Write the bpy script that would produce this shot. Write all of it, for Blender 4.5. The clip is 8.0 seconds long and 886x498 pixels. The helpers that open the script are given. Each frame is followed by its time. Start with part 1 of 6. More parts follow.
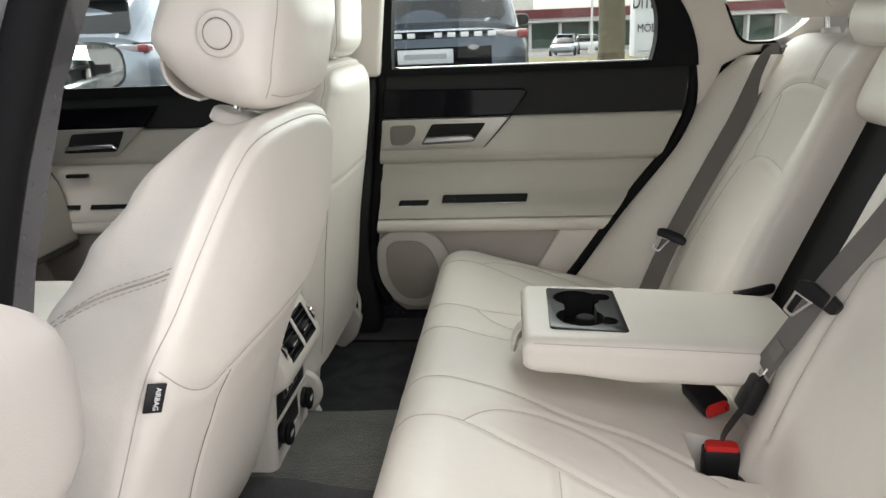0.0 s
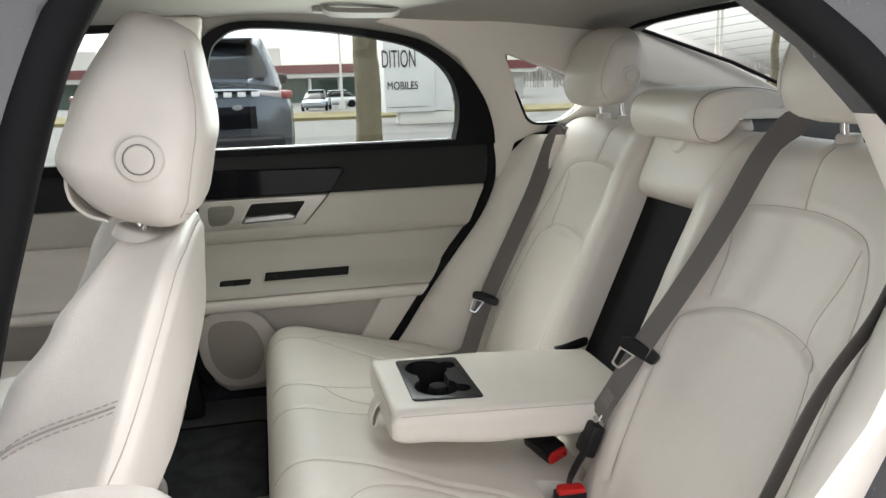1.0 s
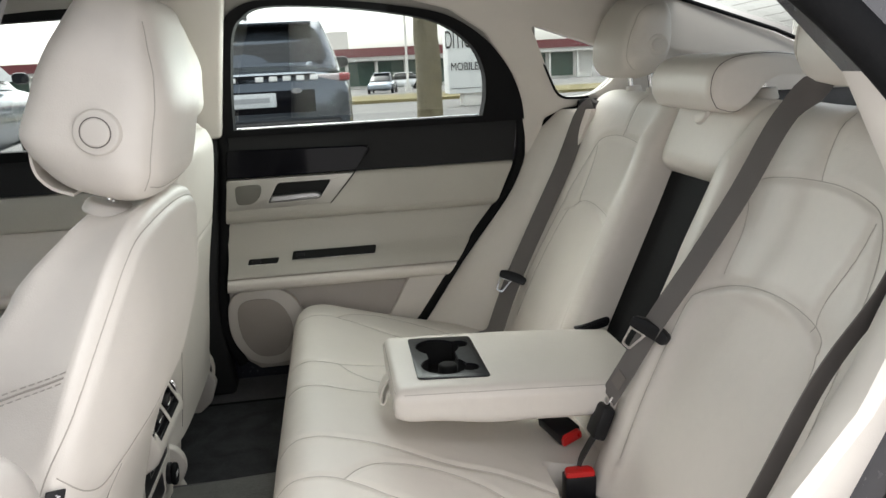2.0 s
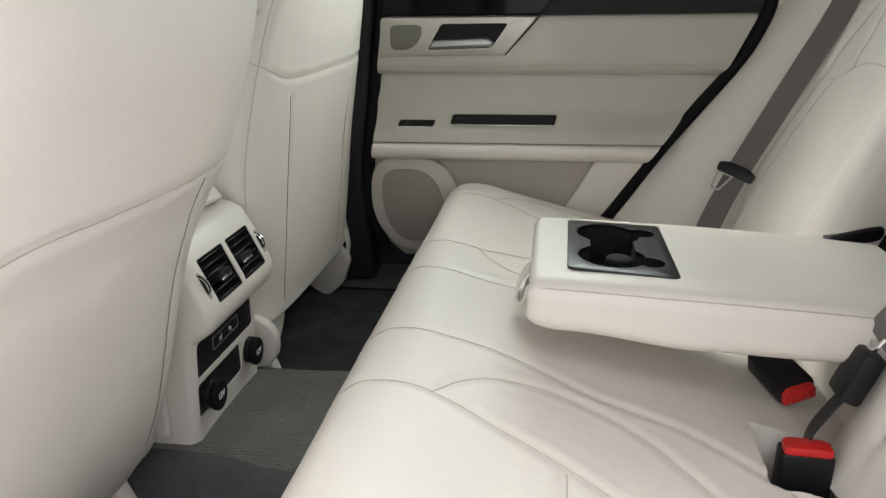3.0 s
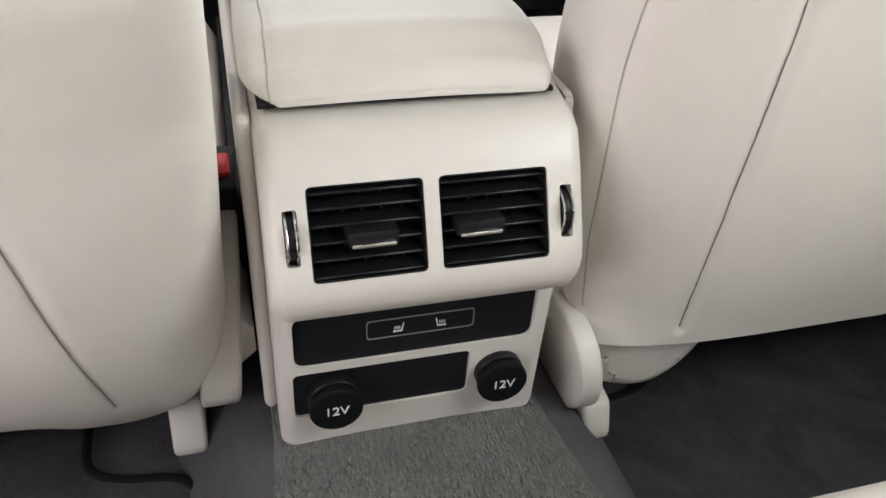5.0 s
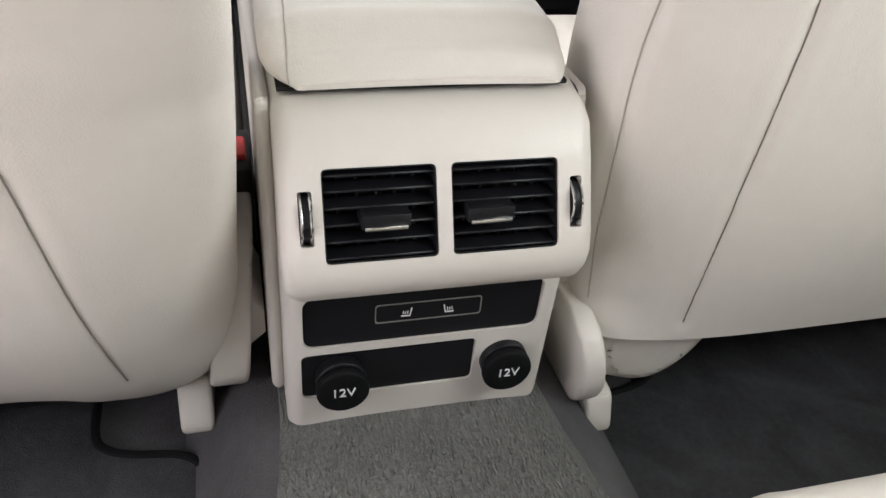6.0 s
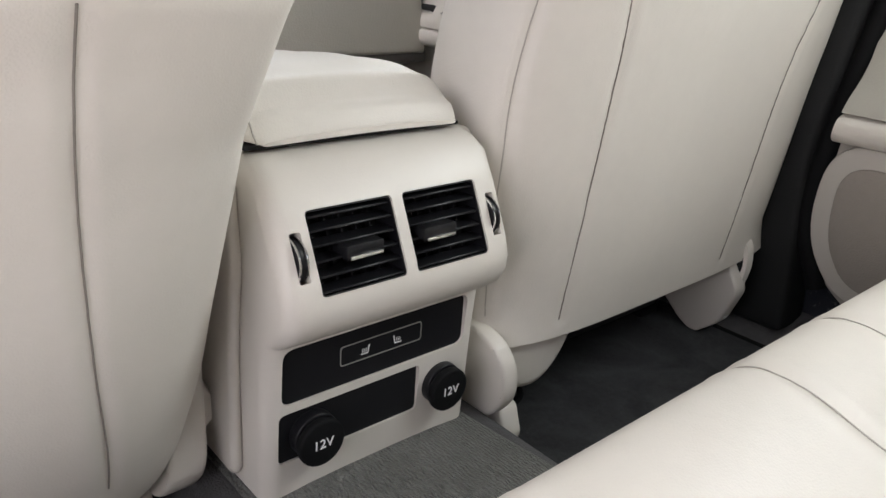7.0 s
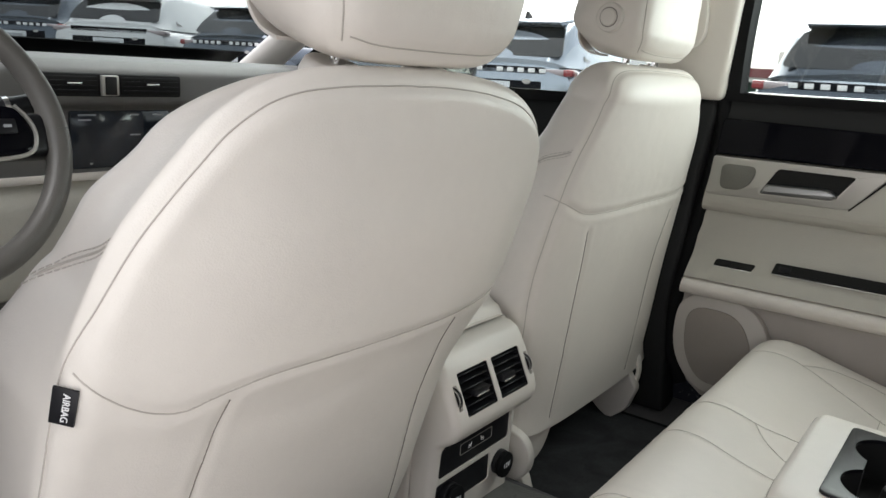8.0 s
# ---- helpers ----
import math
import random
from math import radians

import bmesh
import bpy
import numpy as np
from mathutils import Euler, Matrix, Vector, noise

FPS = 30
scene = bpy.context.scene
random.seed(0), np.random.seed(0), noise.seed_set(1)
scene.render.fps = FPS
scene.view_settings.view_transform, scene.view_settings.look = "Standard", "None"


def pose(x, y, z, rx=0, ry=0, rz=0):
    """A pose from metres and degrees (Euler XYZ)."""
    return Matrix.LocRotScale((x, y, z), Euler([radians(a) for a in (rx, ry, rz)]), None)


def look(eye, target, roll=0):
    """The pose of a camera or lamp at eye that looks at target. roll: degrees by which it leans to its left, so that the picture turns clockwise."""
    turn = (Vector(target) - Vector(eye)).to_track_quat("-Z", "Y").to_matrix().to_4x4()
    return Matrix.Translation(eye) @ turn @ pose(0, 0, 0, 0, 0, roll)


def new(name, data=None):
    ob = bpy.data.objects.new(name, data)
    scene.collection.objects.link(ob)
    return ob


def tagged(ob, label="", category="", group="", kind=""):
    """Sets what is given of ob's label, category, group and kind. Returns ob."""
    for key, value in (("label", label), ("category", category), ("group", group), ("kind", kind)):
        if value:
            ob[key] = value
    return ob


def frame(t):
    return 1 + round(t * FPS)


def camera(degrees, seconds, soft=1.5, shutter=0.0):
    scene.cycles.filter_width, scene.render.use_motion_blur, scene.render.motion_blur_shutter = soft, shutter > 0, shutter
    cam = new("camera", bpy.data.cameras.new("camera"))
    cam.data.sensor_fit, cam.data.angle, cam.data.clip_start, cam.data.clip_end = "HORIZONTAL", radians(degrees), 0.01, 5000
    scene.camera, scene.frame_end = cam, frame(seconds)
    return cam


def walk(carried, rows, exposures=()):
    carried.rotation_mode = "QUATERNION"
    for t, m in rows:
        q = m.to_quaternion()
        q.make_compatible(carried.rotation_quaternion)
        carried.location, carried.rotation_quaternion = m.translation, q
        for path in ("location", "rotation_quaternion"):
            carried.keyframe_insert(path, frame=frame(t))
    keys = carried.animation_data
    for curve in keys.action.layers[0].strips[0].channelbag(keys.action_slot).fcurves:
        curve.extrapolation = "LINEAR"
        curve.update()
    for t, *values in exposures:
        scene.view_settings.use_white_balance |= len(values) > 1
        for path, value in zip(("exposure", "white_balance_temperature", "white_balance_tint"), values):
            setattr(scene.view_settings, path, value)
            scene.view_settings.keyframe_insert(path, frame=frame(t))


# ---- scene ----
from mathutils.bvhtree import BVHTree
from mathutils.kdtree import KDTree

cam = camera(60.2, 8.0)
SKYLIGHT = 2.4
PATH = [
    (0, (0.396, -1.252, 1.13), (0.212, 0.664, 0.586), -2.3),
    (0.5, (0.255, -1.256, 1.176), (0.567, 0.659, 0.69), -1.5),
    (1, (0.236, -1.303, 1.205), (0.673, 0.6, 0.771), -1.7),
    (1.2, (0.238, -1.31, 1.209), (0.683, 0.592, 0.779), -2.0),
    (2.3, (0.392, -1.285, 1.15), (0.516, 0.648, 0.655), -2.7),
    (2.5, (0.415, -1.211, 1.094), (0.435, 0.722, 0.58), -2.1),
    (3, (0.435, -0.927, 0.964), (0.151, 0.95, 0.335), -0.8),
    (3.5, (0.422, -0.654, 0.864), (-0.293, 1.069, 0.143), -0.2),
    (4, (0.38, -0.394, 0.792), (-0.917, 0.882, -0.039), 0.6),
    (4.5, (0.403, -0.21, 0.84), (-1.172, 0.474, -0.186), 1.9),
    (5, (0.406, -0.121, 0.899), (-1.152, 0.378, -0.251), 3.9),
    (5.2, (0.403, -0.121, 0.899), (-1.135, 0.353, -0.289), 4.4),
    (6.3, (0.435, -0.138, 0.892), (-1.145, 0.382, -0.219), 6.5),
    (6.5, (0.445, -0.182, 0.876), (-1.141, 0.481, -0.145), 6.3),
    (7, (0.426, -0.346, 0.832), (-0.94, 0.913, 0.09), 4.2),
    (7.5, (0.441, -0.623, 0.913), (-0.702, 0.926, 0.37), 4.1),
    (8, (0.544, -0.89, 1.057), (-0.596, 0.688, 0.601), 3.5),
]
walk(cam, [(t, look(eye, target, roll)) for t, eye, target, roll in PATH],
     exposures=[(0.0, 1.53, 6500, 9.5), (1.0, 1.52, 6450, 9.5), (2.5, 1.42, 6450, 9.5), (3.0, 1.66, 6435, 9), (3.5, 1.76, 6420, 11.5), (4.0, 2.06, 6405, 15), (4.4, 2.36, 6400, 16), (6.6, 2.36, 6400, 16), (7.1, 2.08, 6380, 15), (7.5, 1.95, 6400, 16), (8.0, 1.42, 6350, 10)])

# ---- light: an overcast day ----
world = bpy.data.worlds.new("overcast_sky")
scene.world = world
world.use_nodes = True
wn, wl = world.node_tree.nodes, world.node_tree.links
sky = wn.new("ShaderNodeTexSky")
sky.sky_type, sky.sun_disc = "NISHITA", False
sky.sun_elevation, sky.sun_rotation = radians(50), radians(330)
sky.air_density, sky.dust_density, sky.ozone_density = 1.0, 4.0, 0.6
grey = wn.new("ShaderNodeHueSaturation")
grey.inputs["Saturation"].default_value = 0.22
wl.new(sky.outputs["Color"], grey.inputs["Color"])
wl.new(grey.outputs["Color"], wn["Background"].inputs["Color"])
wn["Background"].inputs["Strength"].default_value = 0.15
sun = new("sun", bpy.data.lights.new("sun", "SUN"))
sun.data.energy, sun.data.angle, sun.data.color = 0.55, radians(30), (1.0, 0.97, 0.93)
sun.matrix_world = look((1, -6.5, 10), (0, 0, 0))

# area lamps added at the side openings to strengthen the skylight indoors
for name, at, size, way, gain, hue in (("skylight_doorway", (0.53, -1.02, 0.76), (0.64, 1.00), (-0.08, 1, -0.02), 1.0, (1.0, 0.96, 0.94)), ("skylight_front_window", (-0.55, -0.70, 1.16), (0.8, 0.26), (0, 1, -0.3), 0.6, (1.0, 0.985, 0.96)), ("skylight_rear_window", (0.46, 0.645, 1.19), (0.54, 0.22), (-0.60, -0.8, -0.10), 4.2, (0.92, 1.0, 0.93))):
    lamp = new(name, bpy.data.lights.new(name, "AREA"))
    lamp.data.shape, lamp.data.size, lamp.data.size_y = "RECTANGLE", *size
    lamp.data.energy, lamp.data.color = SKYLIGHT * gain * size[0] * size[1], hue
    lamp.matrix_world = look(at, tuple(Vector(at) + Vector(way)))

# ---- materials ----


def material(name, color, rough=0.5, metal=0.0, bump=(), vary=0.0, vary_scale=6.0, coat=0.0, tint=None, spec=0.5, sheen=0.0):
    """Principled material; bump: rows of (kind, size in metres, height in metres); vary: how far the colour drifts."""
    m = bpy.data.materials.new(name)
    m.use_nodes = True
    n, l = m.node_tree.nodes, m.node_tree.links
    b = n["Principled BSDF"]
    b.inputs["Roughness"].default_value, b.inputs["Metallic"].default_value = rough, metal
    b.inputs["Coat Weight"].default_value = coat
    b.inputs["Specular IOR Level"].default_value = spec
    b.inputs["Sheen Weight"].default_value = sheen
    b.inputs["Base Color"].default_value = (*color, 1)
    where = n.new("ShaderNodeTexCoord").outputs["Object"]
    if vary:
        big, small = n.new("ShaderNodeTexNoise"), n.new("ShaderNodeTexNoise")
        big.inputs["Scale"].default_value, small.inputs["Scale"].default_value = vary_scale, vary_scale * 14
        for t in (big, small):
            t.inputs["Detail"].default_value = 4
            l.new(where, t.inputs["Vector"])
        add = n.new("ShaderNodeMath")
        add.operation = "MULTIPLY_ADD"
        add.inputs[1].default_value = 0.45
        l.new(small.outputs["Fac"], add.inputs[0])
        l.new(big.outputs["Fac"], add.inputs[2])
        ramp = n.new("ShaderNodeMapRange")
        ramp.inputs[1].default_value, ramp.inputs[2].default_value = 0.45, 1.0
        l.new(add.outputs[0], ramp.inputs[0])
        mix = n.new("ShaderNodeMix")
        mix.data_type = "RGBA"
        dark = tint or [c * (1 - vary) for c in color]
        mix.inputs["A"].default_value, mix.inputs["B"].default_value = (*dark, 1), (*color, 1)
        l.new(ramp.outputs[0], mix.inputs["Factor"])
        l.new(mix.outputs["Result"], b.inputs["Base Color"])
        rr = n.new("ShaderNodeMapRange")
        rr.inputs[3].default_value, rr.inputs[4].default_value = max(rough - 0.08, 0.02), min(rough + 0.08, 1)
        l.new(small.outputs["Fac"], rr.inputs[0])
        l.new(rr.outputs[0], b.inputs["Roughness"])
    last = None
    for kind, size, height in bump:
        if kind == "cells":
            t = n.new("ShaderNodeTexVoronoi")
            out = t.outputs["Distance"]
        elif kind == "ribs":
            t = n.new("ShaderNodeTexWave")
            out = t.outputs["Fac"]
        else:
            t = n.new("ShaderNodeTexNoise")
            t.inputs["Detail"].default_value = 3
            out = t.outputs["Fac"]
        t.inputs["Scale"].default_value = 1 / size
        if kind == "ribs":  # rows of loops, broken up along their length
            t.bands_direction = "Y"
            t.inputs["Scale"].default_value = 0.314 / size
            t.inputs["Distortion"].default_value = 6.0
            t.inputs["Detail Scale"].default_value = 2.2
        l.new(where, t.inputs["Vector"])
        bm_ = n.new("ShaderNodeBump")
        bm_.inputs["Distance"].default_value = height
        bm_.inputs["Strength"].default_value = 1.0
        l.new(out, bm_.inputs["Height"])
        if last:
            l.new(last, bm_.inputs["Normal"])
        last = bm_.outputs["Normal"]
    if last:
        l.new(last, b.inputs["Normal"])
    return m


def pane_material(name, tint, gloss):
    m = bpy.data.materials.new(name)
    m.use_nodes = True
    n, l = m.node_tree.nodes, m.node_tree.links
    n.remove(n["Principled BSDF"])
    clear, shine, mix = n.new("ShaderNodeBsdfTransparent"), n.new("ShaderNodeBsdfGlossy"), n.new("ShaderNodeMixShader")
    clear.inputs["Color"].default_value = (*tint, 1)
    shine.inputs["Roughness"].default_value = 0.02
    shine.inputs["Color"].default_value = (gloss, gloss, gloss, 1)
    mix.inputs[0].default_value = 0.04
    l.new(clear.outputs[0], mix.inputs[1])
    l.new(shine.outputs[0], mix.inputs[2])
    l.new(mix.outputs[0], n["Material Output"].inputs[0])
    return m


LEATHER_BUMP = (("noise", 0.05, 0.0015), ("cells", 0.0016, 0.00012), ("noise", 0.0007, 0.00006))
leather = material("ivory_leather", (0.708, 0.664, 0.611), 0.46, bump=LEATHER_BUMP, vary=0.07, vary_scale=5)
# darker trim tone, with greenish light from the tinted windows put into the colour
leather_grain = material("green_lit_oyster_vinyl", (0.45, 0.432, 0.382), 0.5, bump=(("cells", 0.0032, 0.0003), ("noise", 0.0009, 0.00008)), vary=0.06)
plastic_ivory = material("ivory_moulded_plastic", (0.675, 0.634, 0.583), 0.42, bump=(("cells", 0.0012, 0.00006),), vary=0.04)
# taupe of the lower door panels; on the open door's roll it paints shade
plastic_shadow = material("taupe_and_shaded_plastic", (0.42, 0.385, 0.355), 0.5, bump=(("cells", 0.0014, 0.0001),), vary=0.06)
thread = material("taupe_thread", (0.44, 0.405, 0.365), 0.8, bump=(("noise", 0.001, 0.0002),))
# dark line that paints the shade in the front backrests' seam grooves
seam_shade = material("seam_groove_shade", (0.20, 0.175, 0.155), 0.8)
piping = material("dark_seam_thread", (0.16, 0.14, 0.13), 0.8)
headlining = material("woven_headlining", (0.32, 0.308, 0.284), 0.9, bump=(("noise", 0.002, 0.0004), ("noise", 0.2, 0.002)), vary=0.05)
charcoal = material("charcoal_soft_trim", (0.018, 0.0185, 0.019), 0.6, spec=0.18, bump=(("cells", 0.0015, 0.00015),), vary=0.12)
black_plastic = material("black_plastic", (0.009, 0.009, 0.011), 0.4, spec=0.3, bump=(("noise", 0.001, 0.00005),), vary=0.1)
black_gloss = material("piano_black", (0.003, 0.003, 0.005), 0.06, spec=0.1)
black_rubber = material("black_rubber", (0.006, 0.0062, 0.007), 0.7, spec=0.15, bump=(("noise", 0.004, 0.0004),), vary=0.2, vary_scale=20)
tray_black = material("satin_black_tray", (0.007, 0.007, 0.009), 0.32, spec=0.22, vary=0.1)
void_black = material("dark_recess", (0.004, 0.004, 0.004), 0.9)
carpet = material("grey_loop_carpet", (0.20, 0.20, 0.188), 0.95, spec=0.1, bump=(("ribs", 0.0036, 0.0022), ("noise", 0.0030, 0.0022), ("noise", 0.05, 0.003)), vary=0.35, vary_scale=14, sheen=0.15)
carpet_dark = material("charcoal_carpet", (0.105, 0.102, 0.106), 0.95, spec=0.1, bump=(("noise", 0.002, 0.0015), ("noise", 0.12, 0.003)), vary=0.4, vary_scale=10, sheen=0.1)
mat_cloth = material("black_mat_pile", (0.068, 0.069, 0.073), 0.95, spec=0.1, bump=(("noise", 0.0016, 0.003), ("noise", 0.03, 0.004)), vary=0.5, vary_scale=11)
mat_cloth.node_tree.nodes["Noise Texture"].inputs["Distortion"].default_value = 1.5
chrome = material("bright_chrome", (0.82, 0.82, 0.83), 0.12, 1.0)
satin = material("satin_metal", (0.46, 0.445, 0.415), 0.42, 0.7, vary=0.05)
webbing = material("taupe_webbing", (0.150, 0.139, 0.133), 0.8, spec=0.2, bump=(("noise", 0.0012, 0.0004),), vary=0.12, vary_scale=18)
taupe_mid = material("taupe_speaker_mesh", (0.33, 0.295, 0.265), 0.7, bump=(("cells", 0.0022, 0.0006),), vary=0.08)
taupe_dark = material("dark_taupe_mesh", (0.15, 0.145, 0.125), 0.7, bump=(("cells", 0.002, 0.0006),), vary=0.1)
def perforate(m, size, hole):
    """Rows of small dark holes over a material."""
    n, l = m.node_tree.nodes, m.node_tree.links
    b = n["Principled BSDF"]
    where, turn, grid_, spot, mix = (n.new(k) for k in ("ShaderNodeTexCoord", "ShaderNodeMapping", "ShaderNodeTexVoronoi", "ShaderNodeMapRange", "ShaderNodeMix"))
    turn.inputs["Rotation"].default_value = (0, radians(45), 0)
    grid_.inputs["Scale"].default_value, grid_.inputs["Randomness"].default_value = 1 / size, 0.0
    spot.inputs[1].default_value, spot.inputs[2].default_value = 0.26, 0.36
    mix.data_type = "RGBA"
    mix.inputs["A"].default_value = (*hole, 1)
    old = b.inputs["Base Color"].links[0].from_socket
    l.new(where.outputs["Object"], turn.inputs["Vector"])
    l.new(turn.outputs["Vector"], grid_.inputs["Vector"])
    l.new(grid_.outputs["Distance"], spot.inputs[0])
    l.new(spot.outputs[0], mix.inputs["Factor"])
    l.new(old, mix.inputs["B"])
    l.new(mix.outputs["Result"], b.inputs["Base Color"])


perforate(taupe_mid, 0.0032, (0.17, 0.152, 0.136))
dash_grey = material("grey_grained_dash", (0.10, 0.096, 0.090), 0.5, bump=(("cells", 0.002, 0.0002),), vary=0.08)
red_plastic = material("red_plastic", (0.62, 0.02, 0.02), 0.3, vary=0.1)
white_ink = material("white_print", (0.8, 0.8, 0.8), 0.6)
grey_ink = material("grey_print", (0.35, 0.36, 0.38), 0.6)
car_paint = material("dark_grey_paint", (0.034, 0.036, 0.046), 0.25, 0.0, spec=0.6, coat=0.5, vary=0.1, vary_scale=9)
glass = pane_material("clear_window", (0.93, 0.96, 0.94), 1.0)
screen_pane = pane_material("windscreen_pane", (0.70, 0.73, 0.72), 1.0)
rear_pane = pane_material("rear_pane", (0.88, 0.92, 0.90), 1.0)
steel = material("brushed_steel", (0.30, 0.30, 0.30), 0.34, 1.0)
pod_taupe = material("pale_taupe_plastic", (0.54, 0.505, 0.465), 0.5, bump=(("cells", 0.0012, 0.00008),), vary=0.05)
glass_dark = material("privacy_glass", (0.006, 0.007, 0.008), 0.05, spec=0.6)
black_felt = material("black_felt", (0.012, 0.012, 0.013), 1.0, spec=0.05, bump=(("noise", 0.002, 0.001),), vary=0.2)
screen_glass = material("dim_screen", (0.010, 0.014, 0.022), 0.1)

# ---- building helpers ----


def thing(name, label, category, base=(0, 0, 0), group="", kind=""):
    ob = new(name)
    ob.empty_display_size = 0.05
    ob.location = base
    return tagged(ob, label, category, group, kind)


def part(name, bm, mat, parent=None, label="", smooth=True, sharp=38):
    me = bpy.data.meshes.new(name)
    bm.to_mesh(me)
    bm.free()
    me.materials.append(mat)
    if smooth:
        me.shade_smooth()
        me.set_sharp_from_angle(angle=radians(sharp))
    ob = new(name, me)
    if parent:
        ob.parent = parent
        at = Matrix()
        up = parent
        while up:
            at = up.matrix_basis.copy() @ at if up.type == "EMPTY" else at
            up = up.parent
        ob.matrix_parent_inverse = at.inverted() if parent.type == "EMPTY" else Matrix()
    return tagged(ob, label)


def structure(name, bm, mat, label, category, smooth=True, sharp=38):
    return tagged(part(name, bm, mat, None, label, smooth, sharp), label, category, kind="structure")


def moved(bm, m):
    bmesh.ops.transform(bm, matrix=m, verts=bm.verts)
    return bm


def box(x0, x1, y0, y1, z0, z1, r=0.0, seg=2):
    bm = bmesh.new()
    bmesh.ops.create_cube(bm, size=1)
    for v in bm.verts:
        v.co = ((x0 + x1) / 2 + v.co.x * (x1 - x0), (y0 + y1) / 2 + v.co.y * (y1 - y0), (z0 + z1) / 2 + v.co.z * (z1 - z0))
    if r:
        bmesh.ops.bevel(bm, geom=bm.edges[:], offset=r, segments=seg, profile=0.5, affect="EDGES")
    return bm


def slab(pts, axis, c0, c1, r=0.0, seg=2):
    """A prism over a polygon. axis 'y': pts are (x, z); 'x': (y, z); 'z': (x, y)."""
    put = {"y": lambda p, c: (p[0], c, p[1]), "x": lambda p, c: (c, p[0], p[1]), "z": lambda p, c: (p[0], p[1], c)}[axis]
    bm = bmesh.new()
    low, high = [bm.verts.new(put(p, c0)) for p in pts], [bm.verts.new(put(p, c1)) for p in pts]
    bm.faces.new(low), bm.faces.new(high[::-1])
    n = len(pts)
    for i in range(n):
        bm.faces.new((low[i], high[i], high[(i + 1) % n], low[(i + 1) % n]))
    bmesh.ops.recalc_face_normals(bm, faces=bm.faces)
    if r:
        bmesh.ops.bevel(bm, geom=bm.edges[:], offset=r, segments=seg, profile=0.5, affect="EDGES")
    return bm


def rounded(pts, r, n=5):
    """A polygon with its corners rounded."""
    out, m = [], len(pts)
    for i in range(m):
        p, a, b = Vector(pts[i]), Vector(pts[i - 1]), Vector(pts[(i + 1) % m])
        ra = min(r, (a - p).length * 0.45)
        rb = min(r, (b - p).length * 0.45)
        s, e = p + (a - p).normalized() * ra, p + (b - p).normalized() * rb
        for k in range(n + 1):
            t = k / n
            out.append(tuple(s * (1 - t) ** 2 + p * 2 * t * (1 - t) + e * t ** 2))
    return out


def ring_slab(outer, inner, axis, c0, c1):
    """A flat frame between two outlines of the same number of points."""
    put = {"y": lambda p, c: (p[0], c, p[1]), "x": lambda p, c: (c, p[0], p[1]), "z": lambda p, c: (p[0], p[1], c)}[axis]
    bm = bmesh.new()
    n = len(outer)
    rows = [[bm.verts.new(put(p, c)) for p in o] for o, c in ((outer, c0), (outer, c1), (inner, c1), (inner, c0))]
    for i in range(n):
        j = (i + 1) % n
        for k in range(4):
            bm.faces.new((rows[k][i], rows[k][j], rows[(k + 1) % 4][j], rows[(k + 1) % 4][i]))
    bmesh.ops.recalc_face_normals(bm, faces=bm.faces)
    return bm


def cylinder(p, q, r, r2=None, n=20, bevel=0.0):
    p, q = Vector(p), Vector(q)
    bm = bmesh.new()
    bmesh.ops.create_cone(bm, cap_ends=True, segments=n, radius1=r, radius2=r if r2 is None else r2, depth=(q - p).length)
    if bevel:
        rim = [e for e in bm.edges if abs(e.verts[0].co.z - e.verts[1].co.z) < 1e-6]
        bmesh.ops.bevel(bm, geom=rim, offset=bevel, segments=3, profile=0.5, affect="EDGES")
    return moved(bm, Matrix.Translation((p + q) / 2) @ (q - p).to_track_quat("Z", "Y").to_matrix().to_4x4())


def smooth_line(pts, step):
    """A Catmull-Rom line through points, cut into even steps."""
    p = [Vector(a) for a in pts]
    p = [p[0] * 2 - p[1]] + p + [p[-1] * 2 - p[-2]]
    fine = []
    for i in range(1, len(p) - 2):
        for k in range(24):
            t = k / 24
            fine.append(0.5 * (2 * p[i] + (p[i + 1] - p[i - 1]) * t + (2 * p[i - 1] - 5 * p[i] + 4 * p[i + 1] - p[i + 2]) * t * t
                               + (3 * p[i] - p[i - 1] - 3 * p[i + 1] + p[i + 2]) * t ** 3))
    fine.append(p[-2])
    out, gone = [fine[0]], 0.0
    for a, b in zip(fine, fine[1:]):
        gone += (b - a).length
        if gone >= step:
            out.append(b)
            gone = 0.0
    if (out[-1] - fine[-1]).length > step * 0.3:
        out.append(fine[-1])
    return out


def tube(pts, r, n=6, bm=None):
    bm = bm or bmesh.new()
    pts = [Vector(p) for p in pts]
    rings, side = [], None
    for i, p in enumerate(pts):
        d = (pts[min(i + 1, len(pts) - 1)] - pts[max(i - 1, 0)]).normalized()
        if side is None:
            side = d.orthogonal().normalized()
        side = (side - d * side.dot(d)).normalized()
        up = d.cross(side)
        rings.append([bm.verts.new(p + (side * math.cos(a) + up * math.sin(a)) * r) for a in [2 * math.pi * k / n for k in range(n)]])
    for a, b in zip(rings, rings[1:]):
        for k in range(n):
            bm.faces.new((a[k], a[(k + 1) % n], b[(k + 1) % n], b[k]))
    bm.faces.new(rings[0][::-1]), bm.faces.new(rings[-1])
    return bm


